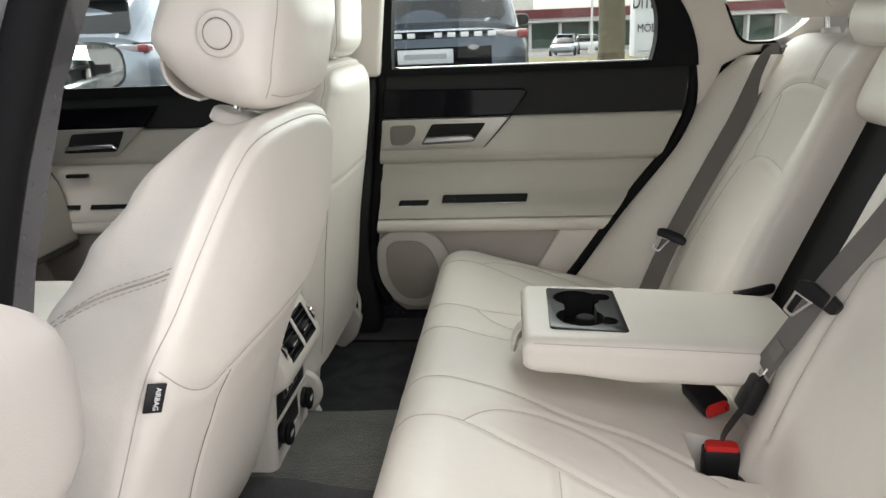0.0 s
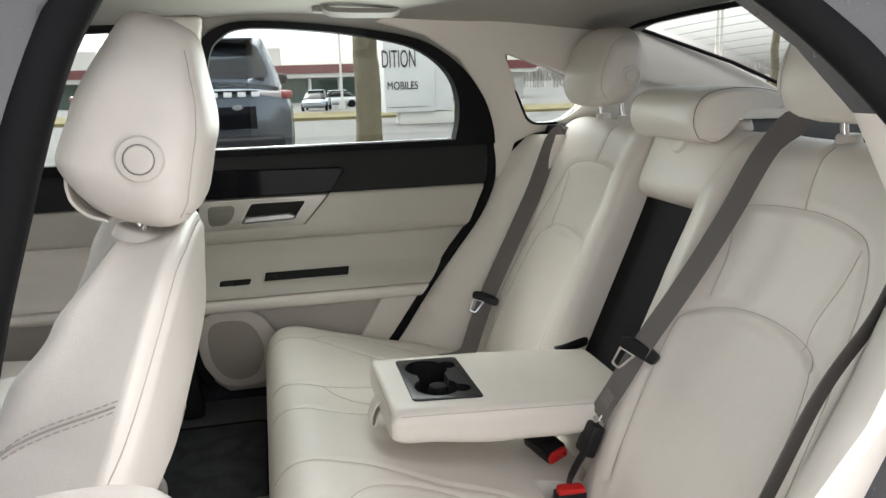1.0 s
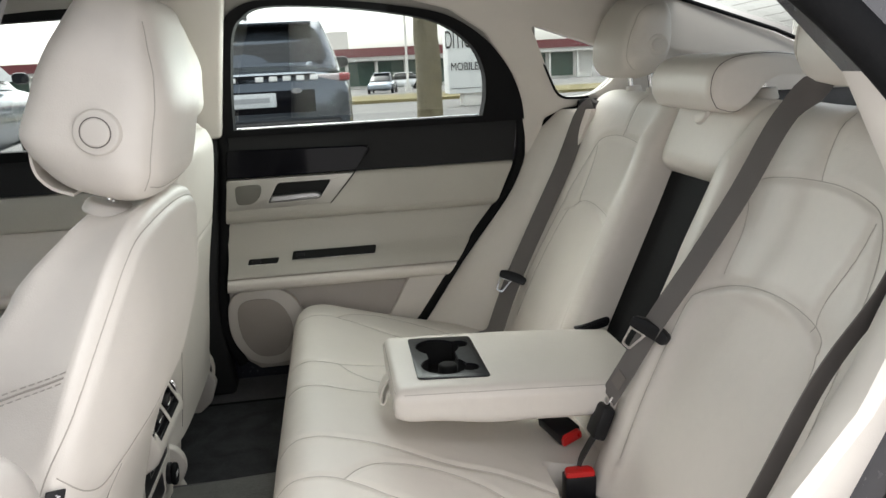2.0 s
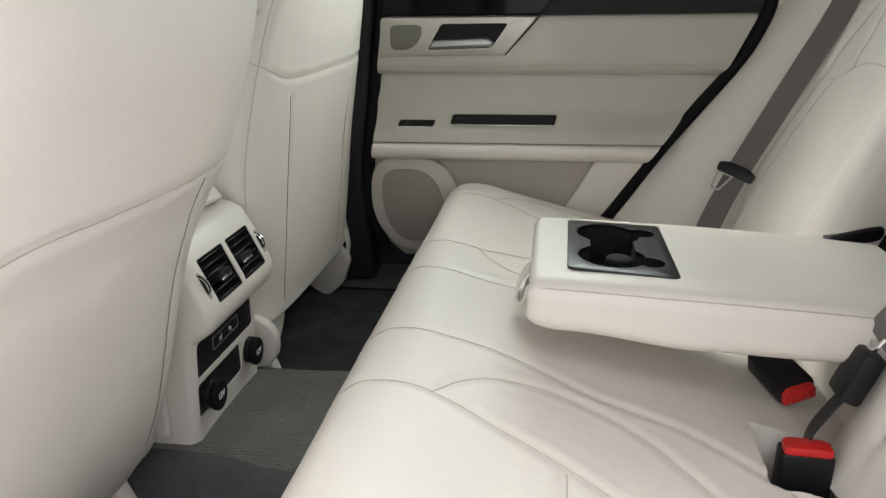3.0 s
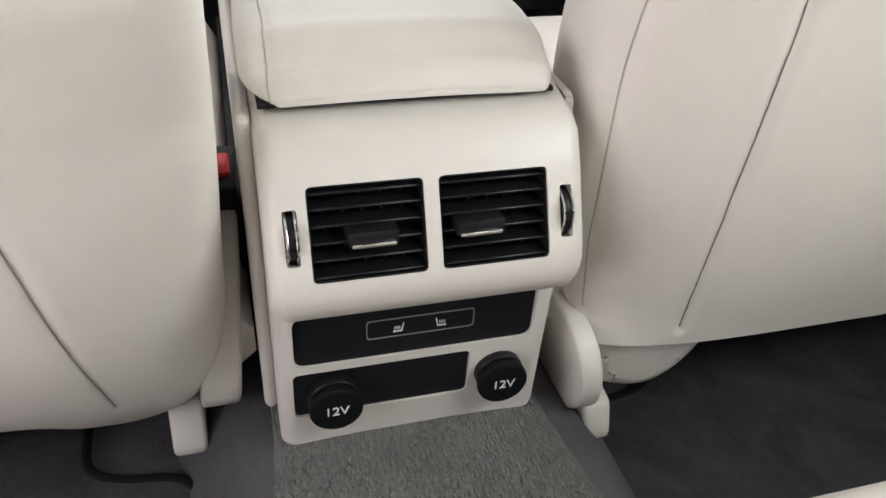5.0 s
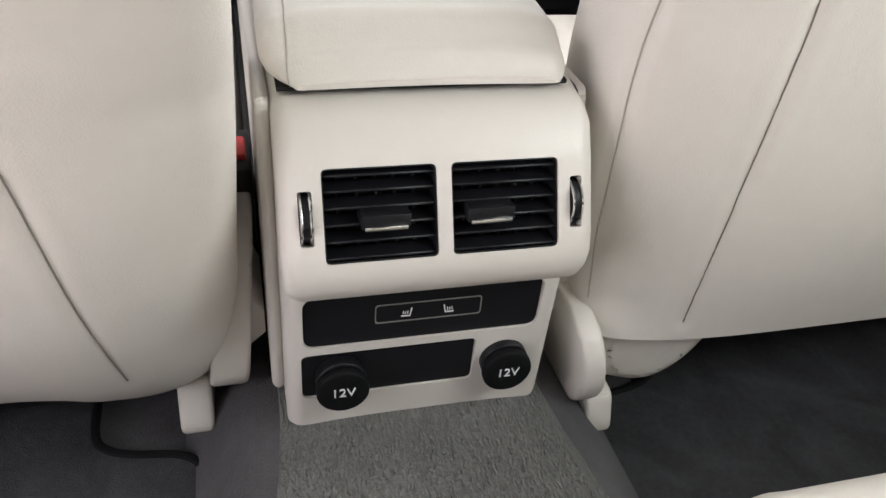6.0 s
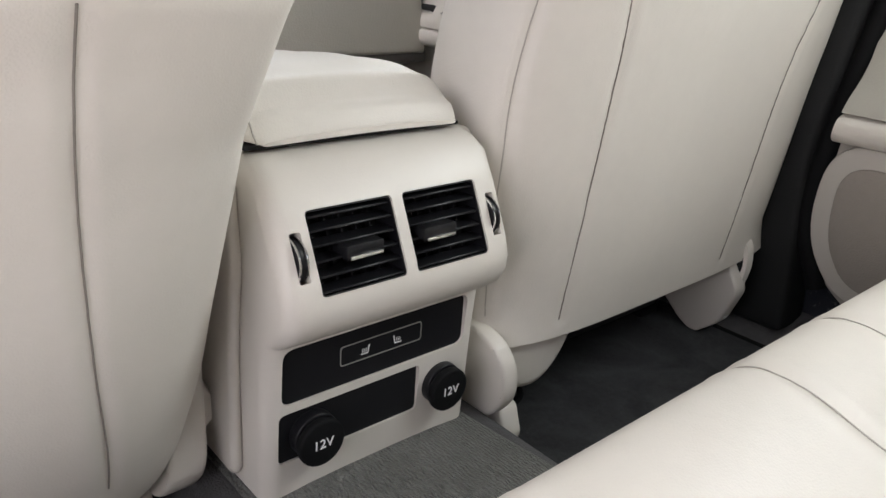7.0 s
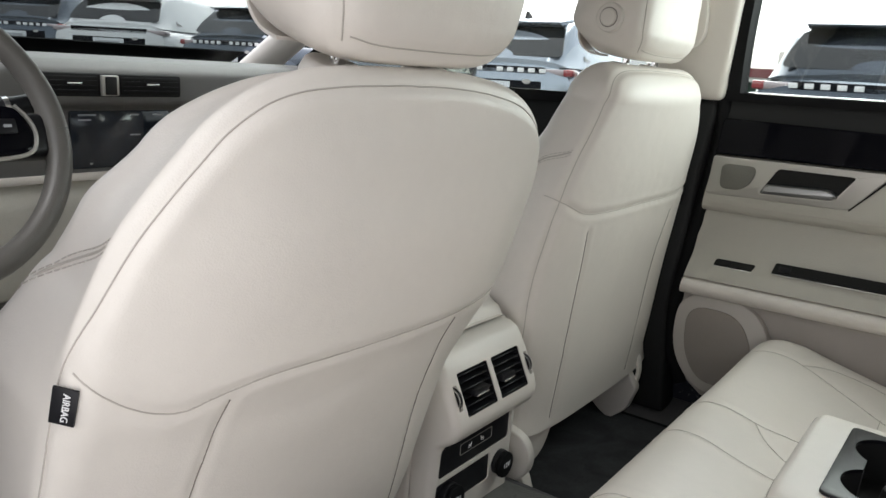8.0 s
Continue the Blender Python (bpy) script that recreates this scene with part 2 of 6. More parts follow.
def ribbon(pts, sides, width, thick, bm=None):
    """A strap along points; sides: the direction across it at each point."""
    bm = bm or bmesh.new()
    pts = [Vector(p) for p in pts]
    rings = []
    for i, p in enumerate(pts):
        d = (pts[min(i + 1, len(pts) - 1)] - pts[max(i - 1, 0)]).normalized()
        s = Vector(sides[i] if isinstance(sides, list) else sides)
        s = (s - d * s.dot(d)).normalized()
        u = d.cross(s) * thick / 2
        w = s * width / 2
        rings.append([bm.verts.new(p + k) for k in (-w - u, w - u, w * 1.03, w + u, -w + u, -w * 1.03)])
    for a, b in zip(rings, rings[1:]):
        for k in range(6):
            bm.faces.new((a[k], a[(k + 1) % 6], b[(k + 1) % 6], b[k]))
    bm.faces.new(rings[0][::-1]), bm.faces.new(rings[-1])
    bmesh.ops.recalc_face_normals(bm, faces=bm.faces)
    return bm


def loft(rings, cap=True):
    """A skin over rings of equally many points."""
    bm = bmesh.new()
    rows = [[bm.verts.new(p) for p in r] for r in rings]
    n = len(rows[0])
    for a, b in zip(rows, rows[1:]):
        for k in range(n):
            bm.faces.new((a[k], a[(k + 1) % n], b[(k + 1) % n], b[k]))
    if cap:
        bm.faces.new(rows[0][::-1]), bm.faces.new(rows[-1])
    bmesh.ops.recalc_face_normals(bm, faces=bm.faces)
    return bm


def even(loop, n):
    """A closed line of points cut into n even steps."""
    p = np.array([*loop, loop[0]], float)
    d = np.concatenate([[0], np.cumsum(np.linalg.norm(np.diff(p, axis=0), axis=1))])
    s = np.linspace(0, d[-1], n, endpoint=False)
    return np.stack([np.interp(s, d, p[:, k]) for k in range(p.shape[1])], 1)


def squircle(w, h, power, n):
    """An even, rounded rectangle of half sizes w and h."""
    a = np.linspace(0, 2 * math.pi, 720, endpoint=False)
    c, s = np.cos(a), np.sin(a)
    r = (np.abs(c / w) ** power + np.abs(s / h) ** power) ** (-1 / power)
    return even(np.stack([r * c, r * s], 1), n)


def blend(x, rows):
    """Piecewise smooth value of x from rows of (x, value)."""
    xs, ys = [r[0] for r in rows], [r[1] for r in rows]
    return float(np.interp(x, xs, ys))


def eased(x, rows):
    for (a, p), (b, q) in zip(rows, rows[1:]):
        if x <= b:
            t = min(max((x - a) / (b - a), 0), 1)
            return p + (q - p) * t * t * (3 - 2 * t)
    return rows[-1][1]


def stitched(name, bm, mat, parent, seams, label="", depth=0.0035, wide=0.006, thread_mat=None, thread_r=0.0007, seam_name="seam"):
    """An upholstered part: seams are lines near its skin that press a groove into it and carry a thread, whose darker
    colour stands for the groove's shade.
    A seam: (points, way) or (points, way, thread) with way the direction in which its points are thrown onto the skin,
    or None for the nearest place."""
    bm.normal_update()
    tree = BVHTree.FromBMesh(bm)
    lines, ways, threads = [], [], []
    for pts, way, *own in seams:
        line = []
        for p in smooth_line(pts, 0.004):
            if way is not None:
                hit = tree.ray_cast(p - Vector(way) * 0.5, Vector(way))[0]
            else:
                hit = tree.find_nearest(p)[0]
            if hit is not None:
                line.append(hit)
        if len(line) > 2:
            lines.append(line)
            ways.append(way)
            threads.append(own[0] if own else thread_mat or thread)
    if lines:
        allp = np.array([p for line in lines for p in line])
        bm.verts.ensure_lookup_table()
        co = np.array([v.co for v in bm.verts])
        tr = KDTree(len(allp))
        for k, p in enumerate(allp):
            tr.insert(p, k)
        tr.balance()
        near = np.array([tr.find(p)[2] for p in co])
        push = depth * np.exp(-(near / wide) ** 2) - 0.25 * depth * np.exp(-((near - 2.4 * wide) / wide) ** 2)
        for i in np.nonzero(near < wide * 5)[0]:
            v = bm.verts[i]
            v.co -= v.normal * float(push[i])
        bm.normal_update()
        tree = BVHTree.FromBMesh(bm)
    ob = part(name, bm, mat, parent, label, sharp=60)
    for line, way, strand in zip(lines, ways, threads):
        t = bmesh.new()
        run = []
        for p in line:
            q = tree.ray_cast(p - Vector(way) * 0.03, Vector(way))[0] if way is not None else tree.find_nearest(p)[0]
            run.append(q if q is not None else p)
        for k in range(3):
            run = [run[0]] + [(a + b * 2 + c) / 4 for a, b, c in zip(run, run[1:], run[2:])] + [run[-1]]
        for i, p in enumerate(run):
            q, nrm = tree.find_nearest(p)[:2]
            run[i] = q + nrm * thread_r * 0.4
        tube(run, thread_r, 5, t)
        part(seam_name, t, strand, ob)
    return ob


def stitch_row(name, line, tree, parent, mat=None, step=0.006, length=0.0042, r=0.00065):
    """Single stitches along a line on a skin, in one mesh."""
    bm = bmesh.new()
    pts = [tree.find_nearest(p)[0] + tree.find_nearest(p)[1] * 0.0004 for p in smooth_line(line, 0.001)]
    for r_ in range(60):
        pts = [pts[0]] + [(a + b * 2 + c) / 4 for a, b, c in zip(pts, pts[1:], pts[2:])] + [pts[-1]]
    pts = [tree.find_nearest(p)[0] + tree.find_nearest(p)[1] * 0.0004 for p in pts]
    k = int(step / 0.001)
    for i in range(0, len(pts) - 6, k):
        tube([pts[i], pts[min(i + int(length / 0.001), len(pts) - 1)]], r, 5, bm)
    return tagged(part(name, bm, mat or thread, parent), kind="stuff")


def cut(ob, tools):
    """Takes the meshes of tools out of ob."""
    made = []
    for t in tools:
        me = bpy.data.meshes.new("tool")
        t.to_mesh(me)
        t.free()
        tool = new("tool", me)
        made.append(tool)
        mod = ob.modifiers.new("cut", "BOOLEAN")
        mod.operation, mod.solver, mod.object = "DIFFERENCE", "EXACT", tool
    bpy.context.view_layer.update()
    me = bpy.data.meshes.new_from_object(ob.evaluated_get(bpy.context.evaluated_depsgraph_get()))
    ob.modifiers.clear()
    ob.data = me
    me.shade_smooth()
    me.set_sharp_from_angle(angle=radians(38))
    for tool in made:
        bpy.data.objects.remove(tool)
    return ob


def text(name, body, size, m, mat, parent, thick=0.0003):
    cu = bpy.data.curves.new(name, "FONT")
    cu.body, cu.size, cu.extrude, cu.align_x, cu.align_y = body, size, thick, "CENTER", "CENTER"
    tmp = new("tool", cu)
    bpy.context.view_layer.update()
    me = bpy.data.meshes.new_from_object(tmp.evaluated_get(bpy.context.evaluated_depsgraph_get()))
    bpy.data.objects.remove(tmp)
    bm = bmesh.new()
    bm.from_mesh(me)
    return part(name, moved(bm, m), mat, parent, smooth=False)

# ---- the cabin's shell: x runs to the car's tail, y to its right side ----


def lean(bm, side=1, inward=0.0):
    """Glasshouse: above the belt line the sides tip inwards, towards the tail they close in."""
    for v in bm.verts:
        v.co.y -= max(0, v.co.z - 1.03) * 0.32 + max(0, v.co.x - 1.0) ** 1.4 * inward
        v.co.y *= side
    bmesh.ops.recalc_face_normals(bm, faces=bm.faces)
    return bm


# floor pan with the tunnel
floor_rows = []
for x in np.linspace(-1.3, 0.9, 40):
    row = []
    for y in np.linspace(-0.78, 0.78, 79):
        a = abs(y)
        z = 0.325 + 0.075 * (1 - min(max((a - 0.125) / 0.07, 0), 1) ** 1.5) if a < 0.2 else 0.325
        z += 0.03 * min(max((a - 0.66) / 0.1, 0), 1)
        row.append((x, y, z))
    floor_rows.append(row)
fb = bmesh.new()
grid = [[fb.verts.new(p) for p in r] for r in floor_rows]
for a, b, c, d in ((grid[i][j], grid[i + 1][j], grid[i + 1][j + 1], grid[i][j + 1]) for i in range(39) for j in range(78)):
    fb.faces.new((a, b, c, d))
floor = structure("floor", fb, carpet_dark, "charcoal carpeted car floor with a raised tunnel", "floor")
# carpet strip over the tunnel
tb = loft([[(x, y * (0.85 + 0.62 * max(0, x + 0.04)), z + (0.004 if i < 13 else -0.02)) for i, (y, z) in enumerate(
    [(-0.150 - 0.02 * 1, 0.355), (-0.155, 0.372), (-0.142, 0.392), (-0.125, 0.402), (-0.08, 0.405), (-0.04, 0.406), (0, 0.406), (0.04, 0.406), (0.08, 0.405), (0.125, 0.402), (0.142, 0.392), (0.155, 0.372), (0.17, 0.355), (0.1, 0.36), (-0.1, 0.36)])]
    for x in np.linspace(-0.12, 0.42, 20)])
structure("tunnel_carpet", tb, carpet, "grey loop carpet over the tunnel behind the console", "carpet")

# headlining
rows = []
for x in np.linspace(-0.75, 1.2, 30):
    zc = eased(x, [(-0.75, 1.33), (-0.2, 1.385), (0.35, 1.405), (0.75, 1.395), (1.2, 1.345)])
    w = eased(x, [(-0.75, 0.58), (0.2, 0.615), (0.8, 0.605), (1.2, 0.56)])
    drop = eased(x, [(-0.75, 0.03), (0.2, 0.045), (0.8, 0.055), (1.2, 0.035)])
    inner = [(x, y * w, zc - drop * abs(y) ** 3.5) for y in np.linspace(-1, 1, 41)]
    rows.append(inner + [(x, w, zc + 0.03), (x, 0, zc + 0.05), (x, -w, zc + 0.03)])
structure("ceiling", loft(rows), headlining, "grey-beige woven headlining", "ceiling")

# right flank behind the trims
structure("wall_right", box(-1.4, 1.7, 0.765, 0.83, 0.18, 1.0, 0.01), car_paint, "closed body side outside the door trims", "wall")
structure("wall_left", box(-1.4, -0.16, -0.83, -0.765, 0.18, 1.0, 0.01), car_paint, "closed front body side", "wall")
structure("sill", box(-0.2, 0.8, -0.85, -0.70, 0.2, 0.36, 0.03, 3), black_plastic, "black door sill with a worn edge", "sill")
structure("bulkhead", box(-1.5, -1.36, -0.8, 0.8, 0.2, 0.95), black_plastic, "black bulkhead under the windscreen", "wall")
structure("boot_wall", box(1.12, 1.2, -0.8, 0.8, 0.2, 1.04), charcoal, "charcoal panel behind the rear backrest", "wall")

# quarter panel trims with the small side windows
for side, word in ((1, "right"), (-1, "left")):
    trim = [(0.845, 0.80), (0.85, 0.93), (0.835, 1.05), (0.80, 1.16), (0.735, 1.255), (0.645, 1.312), (0.52, 1.345), (0.60, 1.392), (0.95, 1.395), (1.17, 1.335), (1.40, 1.25), (1.62, 1.14), (1.70, 1.085), (1.70, 1.06), (1.02, 1.060), (0.955, 1.052), (0.905, 1.03), (0.885, 0.97), (0.88, 0.80)]
    quarter = structure("c_pillar_trim", lean(slab(trim, "y", 0.695, 0.74, 0.006), side, 0.28), plastic_ivory, "ivory moulded trim round the quarter window", "trim")
    hole = rounded([(0.842, 1.270), (1.04, 1.200), (1.085, 1.135), (1.03, 1.082), (0.940, 1.082)], 0.03)
    cut(quarter, [lean(slab(hole, "y", 0.60, 0.80), side, 0.28)])
    quarter.name = "trim_c_pillar_" + word
    pane = structure("window_quarter_" + word, lean(slab(hole, "y", 0.722, 0.726), side, 0.28), glass, "clear quarter window pane", "window", smooth=False)
    pane.visible_shadow = False
    wide = [(p[0] + (p[0] - 0.97) * 0.08, p[1] + (p[1] - 1.16) * 0.08) for p in hole]
    part("window_seal", lean(ring_slab(wide, hole, "y", 0.690, 0.7), side, 0.28), black_rubber, pane)

# rear window and parcel shelf
for s in (1, -1):
    structure("shelf_side", lean(box(0.86, 1.72, 0.735, 0.77, 0.78, 1.065, 0.004), s, 0.28), black_felt, "black felt side of the parcel shelf", "trim")
shelf_edge = [(0.99, -0.70), (0.99, -0.645), (1.12, -0.61), (1.12, 0.61), (0.99, 0.645), (0.99, 0.70), (1.3, 0.68), (1.75, 0.60), (1.75, -0.60), (1.3, -0.68)]
structure("parcel_shelf", slab(shelf_edge, "z", 1.045, 1.075, 0.008), black_felt, "charcoal parcel shelf behind the headrests", "shelf")
rg = bmesh.new()
rows = []
for u in np.linspace(0, 1, 9):
    x, z = 1.17 + 0.62 * u, 1.335 - 0.255 * u + 0.02 * math.sin(u * math.pi)
    w = 0.56 - 0.09 * u
    rows.append([rg.verts.new((x + 0.05 * (1 - (y * y)) * (1 - 2 * u) * -0.6, y * w, z + 0.012 * (1 - y * y))) for y in np.linspace(-1, 1, 13)])
for a, b in zip(rows, rows[1:]):
    for k in range(12):
        rg.faces.new((a[k], a[k + 1], b[k + 1], b[k]))
pane = structure("window_rear", rg, rear_pane, "sloping rear window with fine heating wires", "window")
pane.visible_shadow = False
wires = bmesh.new()
for u in np.linspace(0.06, 0.94, 15):
    x, z = 1.17 + 0.62 * u, 1.335 - 0.255 * u + 0.02 * math.sin(u * math.pi)
    tube([(x, y * (0.55 - 0.09 * u), z + 0.012 * (1 - y * y) - 0.002) for y in np.linspace(-0.97, 0.97, 9)], 0.0006, 4, wires)
tagged(part("heating_wires", wires, piping, pane), kind="stuff")
part("window_seal", tube(smooth_line([(1.16, y, 1.333 - 0.012 * y * y * 4) for y in np.linspace(-0.57, 0.57, 9)], 0.03), 0.006, 8), black_rubber, pane)
for s in (1, -1):
    part("window_seal", tube([(1.165, 0.565 * s, 1.328), (1.45, 0.525 * s, 1.225), (1.75, 0.48 * s, 1.09)], 0.005, 8), black_rubber, pane)

# windscreen, its posts and header
ws = slab([(-0.72, 1.335), (-0.725, 1.345), (-1.45, 1.0), (-1.45, 0.99)], "y", -0.58, 0.58)
pane = structure("windscreen", ws, screen_pane, "clear raked windscreen", "window", smooth=False)
part("black_border", slab([(-1.285, 1.071), (-1.287, 1.074), (-1.452, 0.996), (-1.450, 0.993)], "y", -0.60, 0.60), black_rubber, pane, "black printed border along the windscreen's foot", smooth=False)
pane.visible_shadow = False
for s in (1, -1):
    structure("trim_a_pillar", tube(smooth_line([(-0.70, 0.59 * s, 1.325), (-0.95, 0.63 * s, 1.23), (-1.2, 0.67 * s, 1.10), (-1.4, 0.70 * s, 1.0)], 0.05), 0.045, 12), plastic_ivory, "ivory windscreen pillar trim", "pillar")

# ---- doors ----


def panel_skin(rows, x_first, x_last, nx=44, back=0.02):
    """A door trim strip: rows of (z, y) run down it; its ends follow the door's outline. It has a thickness."""
    pts = smooth_line([(0, y, z) for z, y in rows], 0.006)
    skin = [[(x_first(p.z) + (x_last(p.z) - x_first(p.z)) * u, p.y, p.z) for u in np.linspace(0, 1, nx)] for p in pts]
    bm = bmesh.new()
    f = [[bm.verts.new(p) for p in r] for r in skin]
    b = [[bm.verts.new((p[0], p[1] + back, p[2])) for p in r] for r in skin]
    n, m = len(f), nx
    for i in range(n - 1):
        for j in range(m - 1):
            bm.faces.new((f[i][j], f[i][j + 1], f[i + 1][j + 1], f[i + 1][j]))
        for j, k in ((0, 1), (m - 1, -1)):
            bm.faces.new((f[i][j], f[i + 1][j], b[i + 1][j], b[i][j]))
    for i in (0, n - 1):
        for j in range(m - 1):
            bm.faces.new((f[i][j], f[i][j + 1], b[i][j + 1], b[i][j]))
    bmesh.ops.recalc_face_normals(bm, faces=bm.faces)
    if f[0][1].normal.y > 0:
        bmesh.ops.reverse_faces(bm, faces=bm.faces)
    return bm


def rounded_run(pts, k=5):
    """A smooth open run through points, k steps between each two."""
    out = []
    n = len(pts)
    for i in range(n - 1):
        a, b, c, d = (Vector(pts[min(max(j, 0), n - 1)]) for j in (i - 1, i, i + 1, i + 2))
        for t in np.linspace(0, 1, k, endpoint=False):
            out.append(tuple(0.5 * (2 * b + (c - a) * t + (2 * a - 5 * b + 4 * c - d) * t * t + (3 * b - a - 3 * c + d) * t ** 3)))
    return out + [tuple(pts[-1])]


def rear_door(side):
    """The rear door with its inner trim; built on the car's right."""
    door = thing("door_rear", "ivory and charcoal rear door trim with a piano-black insert", "car door", (0.4, 0.72 * side, 0.4))
    xf = lambda z: blend(z, [(0.40, 0.10), (0.43, 0.065), (0.47, 0.04), (0.52, 0.030), (0.62, 0.040), (0.70, 0.050), (0.80, 0.053), (0.92, 0.068), (1.05, 0.080)])
    xl = lambda z: blend(z, [(0.40, 0.42), (0.508, 0.536), (0.653, 0.636), (0.743, 0.706), (0.825, 0.770), (0.914, 0.812), (1.05, 0.834)])
    fl = lambda bm: moved(bm, Matrix.Diagonal((1, side, 1, 1))) if side == 1 else mirrored(bm)
    part("belt_trim", fl(panel_skin([(1.046, 0.735), (1.046, 0.712), (1.038, 0.703), (1.0, 0.699), (0.925, 0.697)], xf, xl)), charcoal, door, "charcoal soft belt trim")
    up = stitched("upper_panel", fl(panel_skin([(0.924, 0.705), (0.918, 0.693), (0.88, 0.689), (0.835, 0.686), (0.818, 0.690), (0.808, 0.70)], xf, xl)), leather_grain, door,
                  [([(x, 0.69 * side, 0.826) for x in np.linspace(0.07, 0.76, 12)], (0, side, 0))], depth=0.0015, wide=0.003)
    part("middle_panel", fl(panel_skin([(0.810, 0.708), (0.802, 0.704), (0.77, 0.704), (0.735, 0.698), (0.715, 0.688), (0.695, 0.672), (0.68, 0.664), (0.668, 0.661)], xf, xl)), leather_grain, door)
    part("armrest_roll", fl(panel_skin([(0.667, 0.668), (0.662, 0.657), (0.652, 0.654), (0.640, 0.657), (0.632, 0.668), (0.628, 0.69)], xf, xl)), leather, door, "padded ivory leather armrest roll")
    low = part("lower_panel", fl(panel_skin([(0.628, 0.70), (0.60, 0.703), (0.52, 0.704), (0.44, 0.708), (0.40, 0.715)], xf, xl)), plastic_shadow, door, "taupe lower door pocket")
    # speaker pod and the strut behind it
    pod = rounded([(0.036, 0.632), (0.195, 0.632), (0.255, 0.50), (0.21, 0.425), (0.09, 0.415), (0.028, 0.50)], 0.06, 7)
    part("speaker_pod", fl(slab(pod, "y", 0.683, 0.71, 0.006)), pod_taupe, door)
    net = rounded([(0.056, 0.605), (0.165, 0.605), (0.205, 0.52), (0.175, 0.445), (0.10, 0.440), (0.058, 0.50)], 0.045, 7)
    part("speaker_grille", fl(slab(net, "y", 0.680, 0.70, 0.003)), taupe_mid, door, "taupe perforated speaker grille")
    strut = [(0.52, 0.635), (0.60, 0.635), (0.66, 0.655), (0.50, 0.44), (0.41, 0.44)]
    part("pocket_edge", fl(slab(strut, "y", 0.688, 0.71, 0.008)), plastic_ivory, door)
    # piano-black insert, handle bezel, lever
    wedge = rounded([(0.076, 0.997), (0.425, 0.990), (0.437, 0.980), (0.395, 0.926), (0.068, 0.926)], 0.008)
    part("gloss_insert", fl(slab(wedge, "y", 0.686, 0.70, 0.003)), black_gloss, door, "piano-black wedge insert", smooth=False)
    line = [(0.076, 0.997), (0.434, 0.990), (0.395, 0.926), (0.325, 0.847), (0.075, 0.843)]
    part("bezel_line", fl(tube(smooth_line([(a, 0.687, b) for a, b in line[1:4]], 0.01), 0.0018, 6)), charcoal, door)
    bez = rounded([(0.068, 0.922), (0.39, 0.922), (0.325, 0.848), (0.062, 0.844)], 0.006)
    bezel = part("handle_bezel", fl(slab(bez, "y", 0.681, 0.70, 0.002)), satin, door, "satin silver handle bezel")
    tweet = rounded([(0.087, 0.908), (0.155, 0.908), (0.150, 0.878), (0.128, 0.858), (0.087, 0.858)], 0.014)
    part("tweeter", fl(slab(tweet, "y", 0.678, 0.69, 0.002)), taupe_dark, bezel, "taupe tweeter grille")
    cup = rounded([(0.195, 0.910), (0.332, 0.910), (0.298, 0.862), (0.165, 0.858)], 0.008)
    part("handle_recess", fl(slab(cup, "y", 0.678, 0.69, 0.002)), void_black, bezel, "black handle recess")
    rim = [(p[0] + (p[0] - 0.248) * 0.05, p[1] + (p[1] - 0.885) * 0.08) for p in cup]
    part("recess_rim", fl(ring_slab(rim, cup, "y", 0.676, 0.684)), satin, bezel)
    lever = rounded([(0.178, 0.878), (0.290, 0.882), (0.306, 0.871), (0.298, 0.864), (0.170, 0.860)], 0.006)
    part("door_lever", fl(slab(lever, "y", 0.666, 0.684, 0.004)), steel, bezel, "chrome door lever")
    # pockets in the top of the armrest
    for x0, x1, z0, z1 in ((0.098, 0.180, 0.698, 0.710), (0.212, 0.435, 0.703, 0.723)):
        tilt = Matrix.Translation((0, 0.683, (z0 + z1) / 2)) @ pose(0, 0, 0, -38, 0, 0)
        hole = rounded([(x0, z0 - (z0 + z1) / 2 - 0.002), (x1 - 0.006, z0 - (z0 + z1) / 2 - 0.002), (x1, z1 - (z0 + z1) / 2 + 0.003), (x0 + 0.004, z1 - (z0 + z1) / 2 + 0.003)], 0.005)
        slot = part("switch_slot", fl(moved(slab(hole, "y", -0.0035, 0.008), tilt)), void_black, door, "narrow black slot in the armrest")
        foot_z = min(p[1] for p in hole)
        part("slot_rim", fl(moved(box(x0 + 0.001, x1 - 0.006, -0.0048, 0.002, foot_z - 0.0016, foot_z + 0.0004, 0.0006, 1), tilt)), chrome, slot)
        part("window_switch", fl(moved(box(x0 + 0.012, x0 + 0.034, -0.006, 0.0, -0.005, 0.006, 0.001), tilt)), black_plastic, slot)
    # window
    wpts = [(0.100, 1.047), (0.106, 1.12), (0.116, 1.20), (0.130, 1.275), (0.155, 1.310), (0.21, 1.333), (0.36, 1.327), (0.50, 1.31), (0.62, 1.282), (0.70, 1.228), (0.735, 1.165), (0.742, 1.10), (0.735, 1.047)]
    opts = [(0.074, 1.03), (0.082, 1.12), (0.094, 1.21), (0.108, 1.290), (0.138, 1.329), (0.21, 1.349), (0.36, 1.343), (0.51, 1.326), (0.64, 1.298), (0.735, 1.240), (0.80, 1.165), (0.835, 1.09), (0.848, 1.03)]
    wpts, opts = rounded_run(wpts), rounded_run(opts)
    w = wpts
    rail = [p for p in opts if p[1] > 1.16]
    rail = rail + [(0.87, 1.20), (0.86, 1.30), (0.78, 1.375), (0.6, 1.42), (0.2, 1.43), (0.02, 1.41), (0.02, 1.2)]
    structure("trim_roof_rail", lean(slab(rail, "y", 0.702, 0.735), side), headlining, "grey-beige trim over the rear side window", "trim", smooth=False)
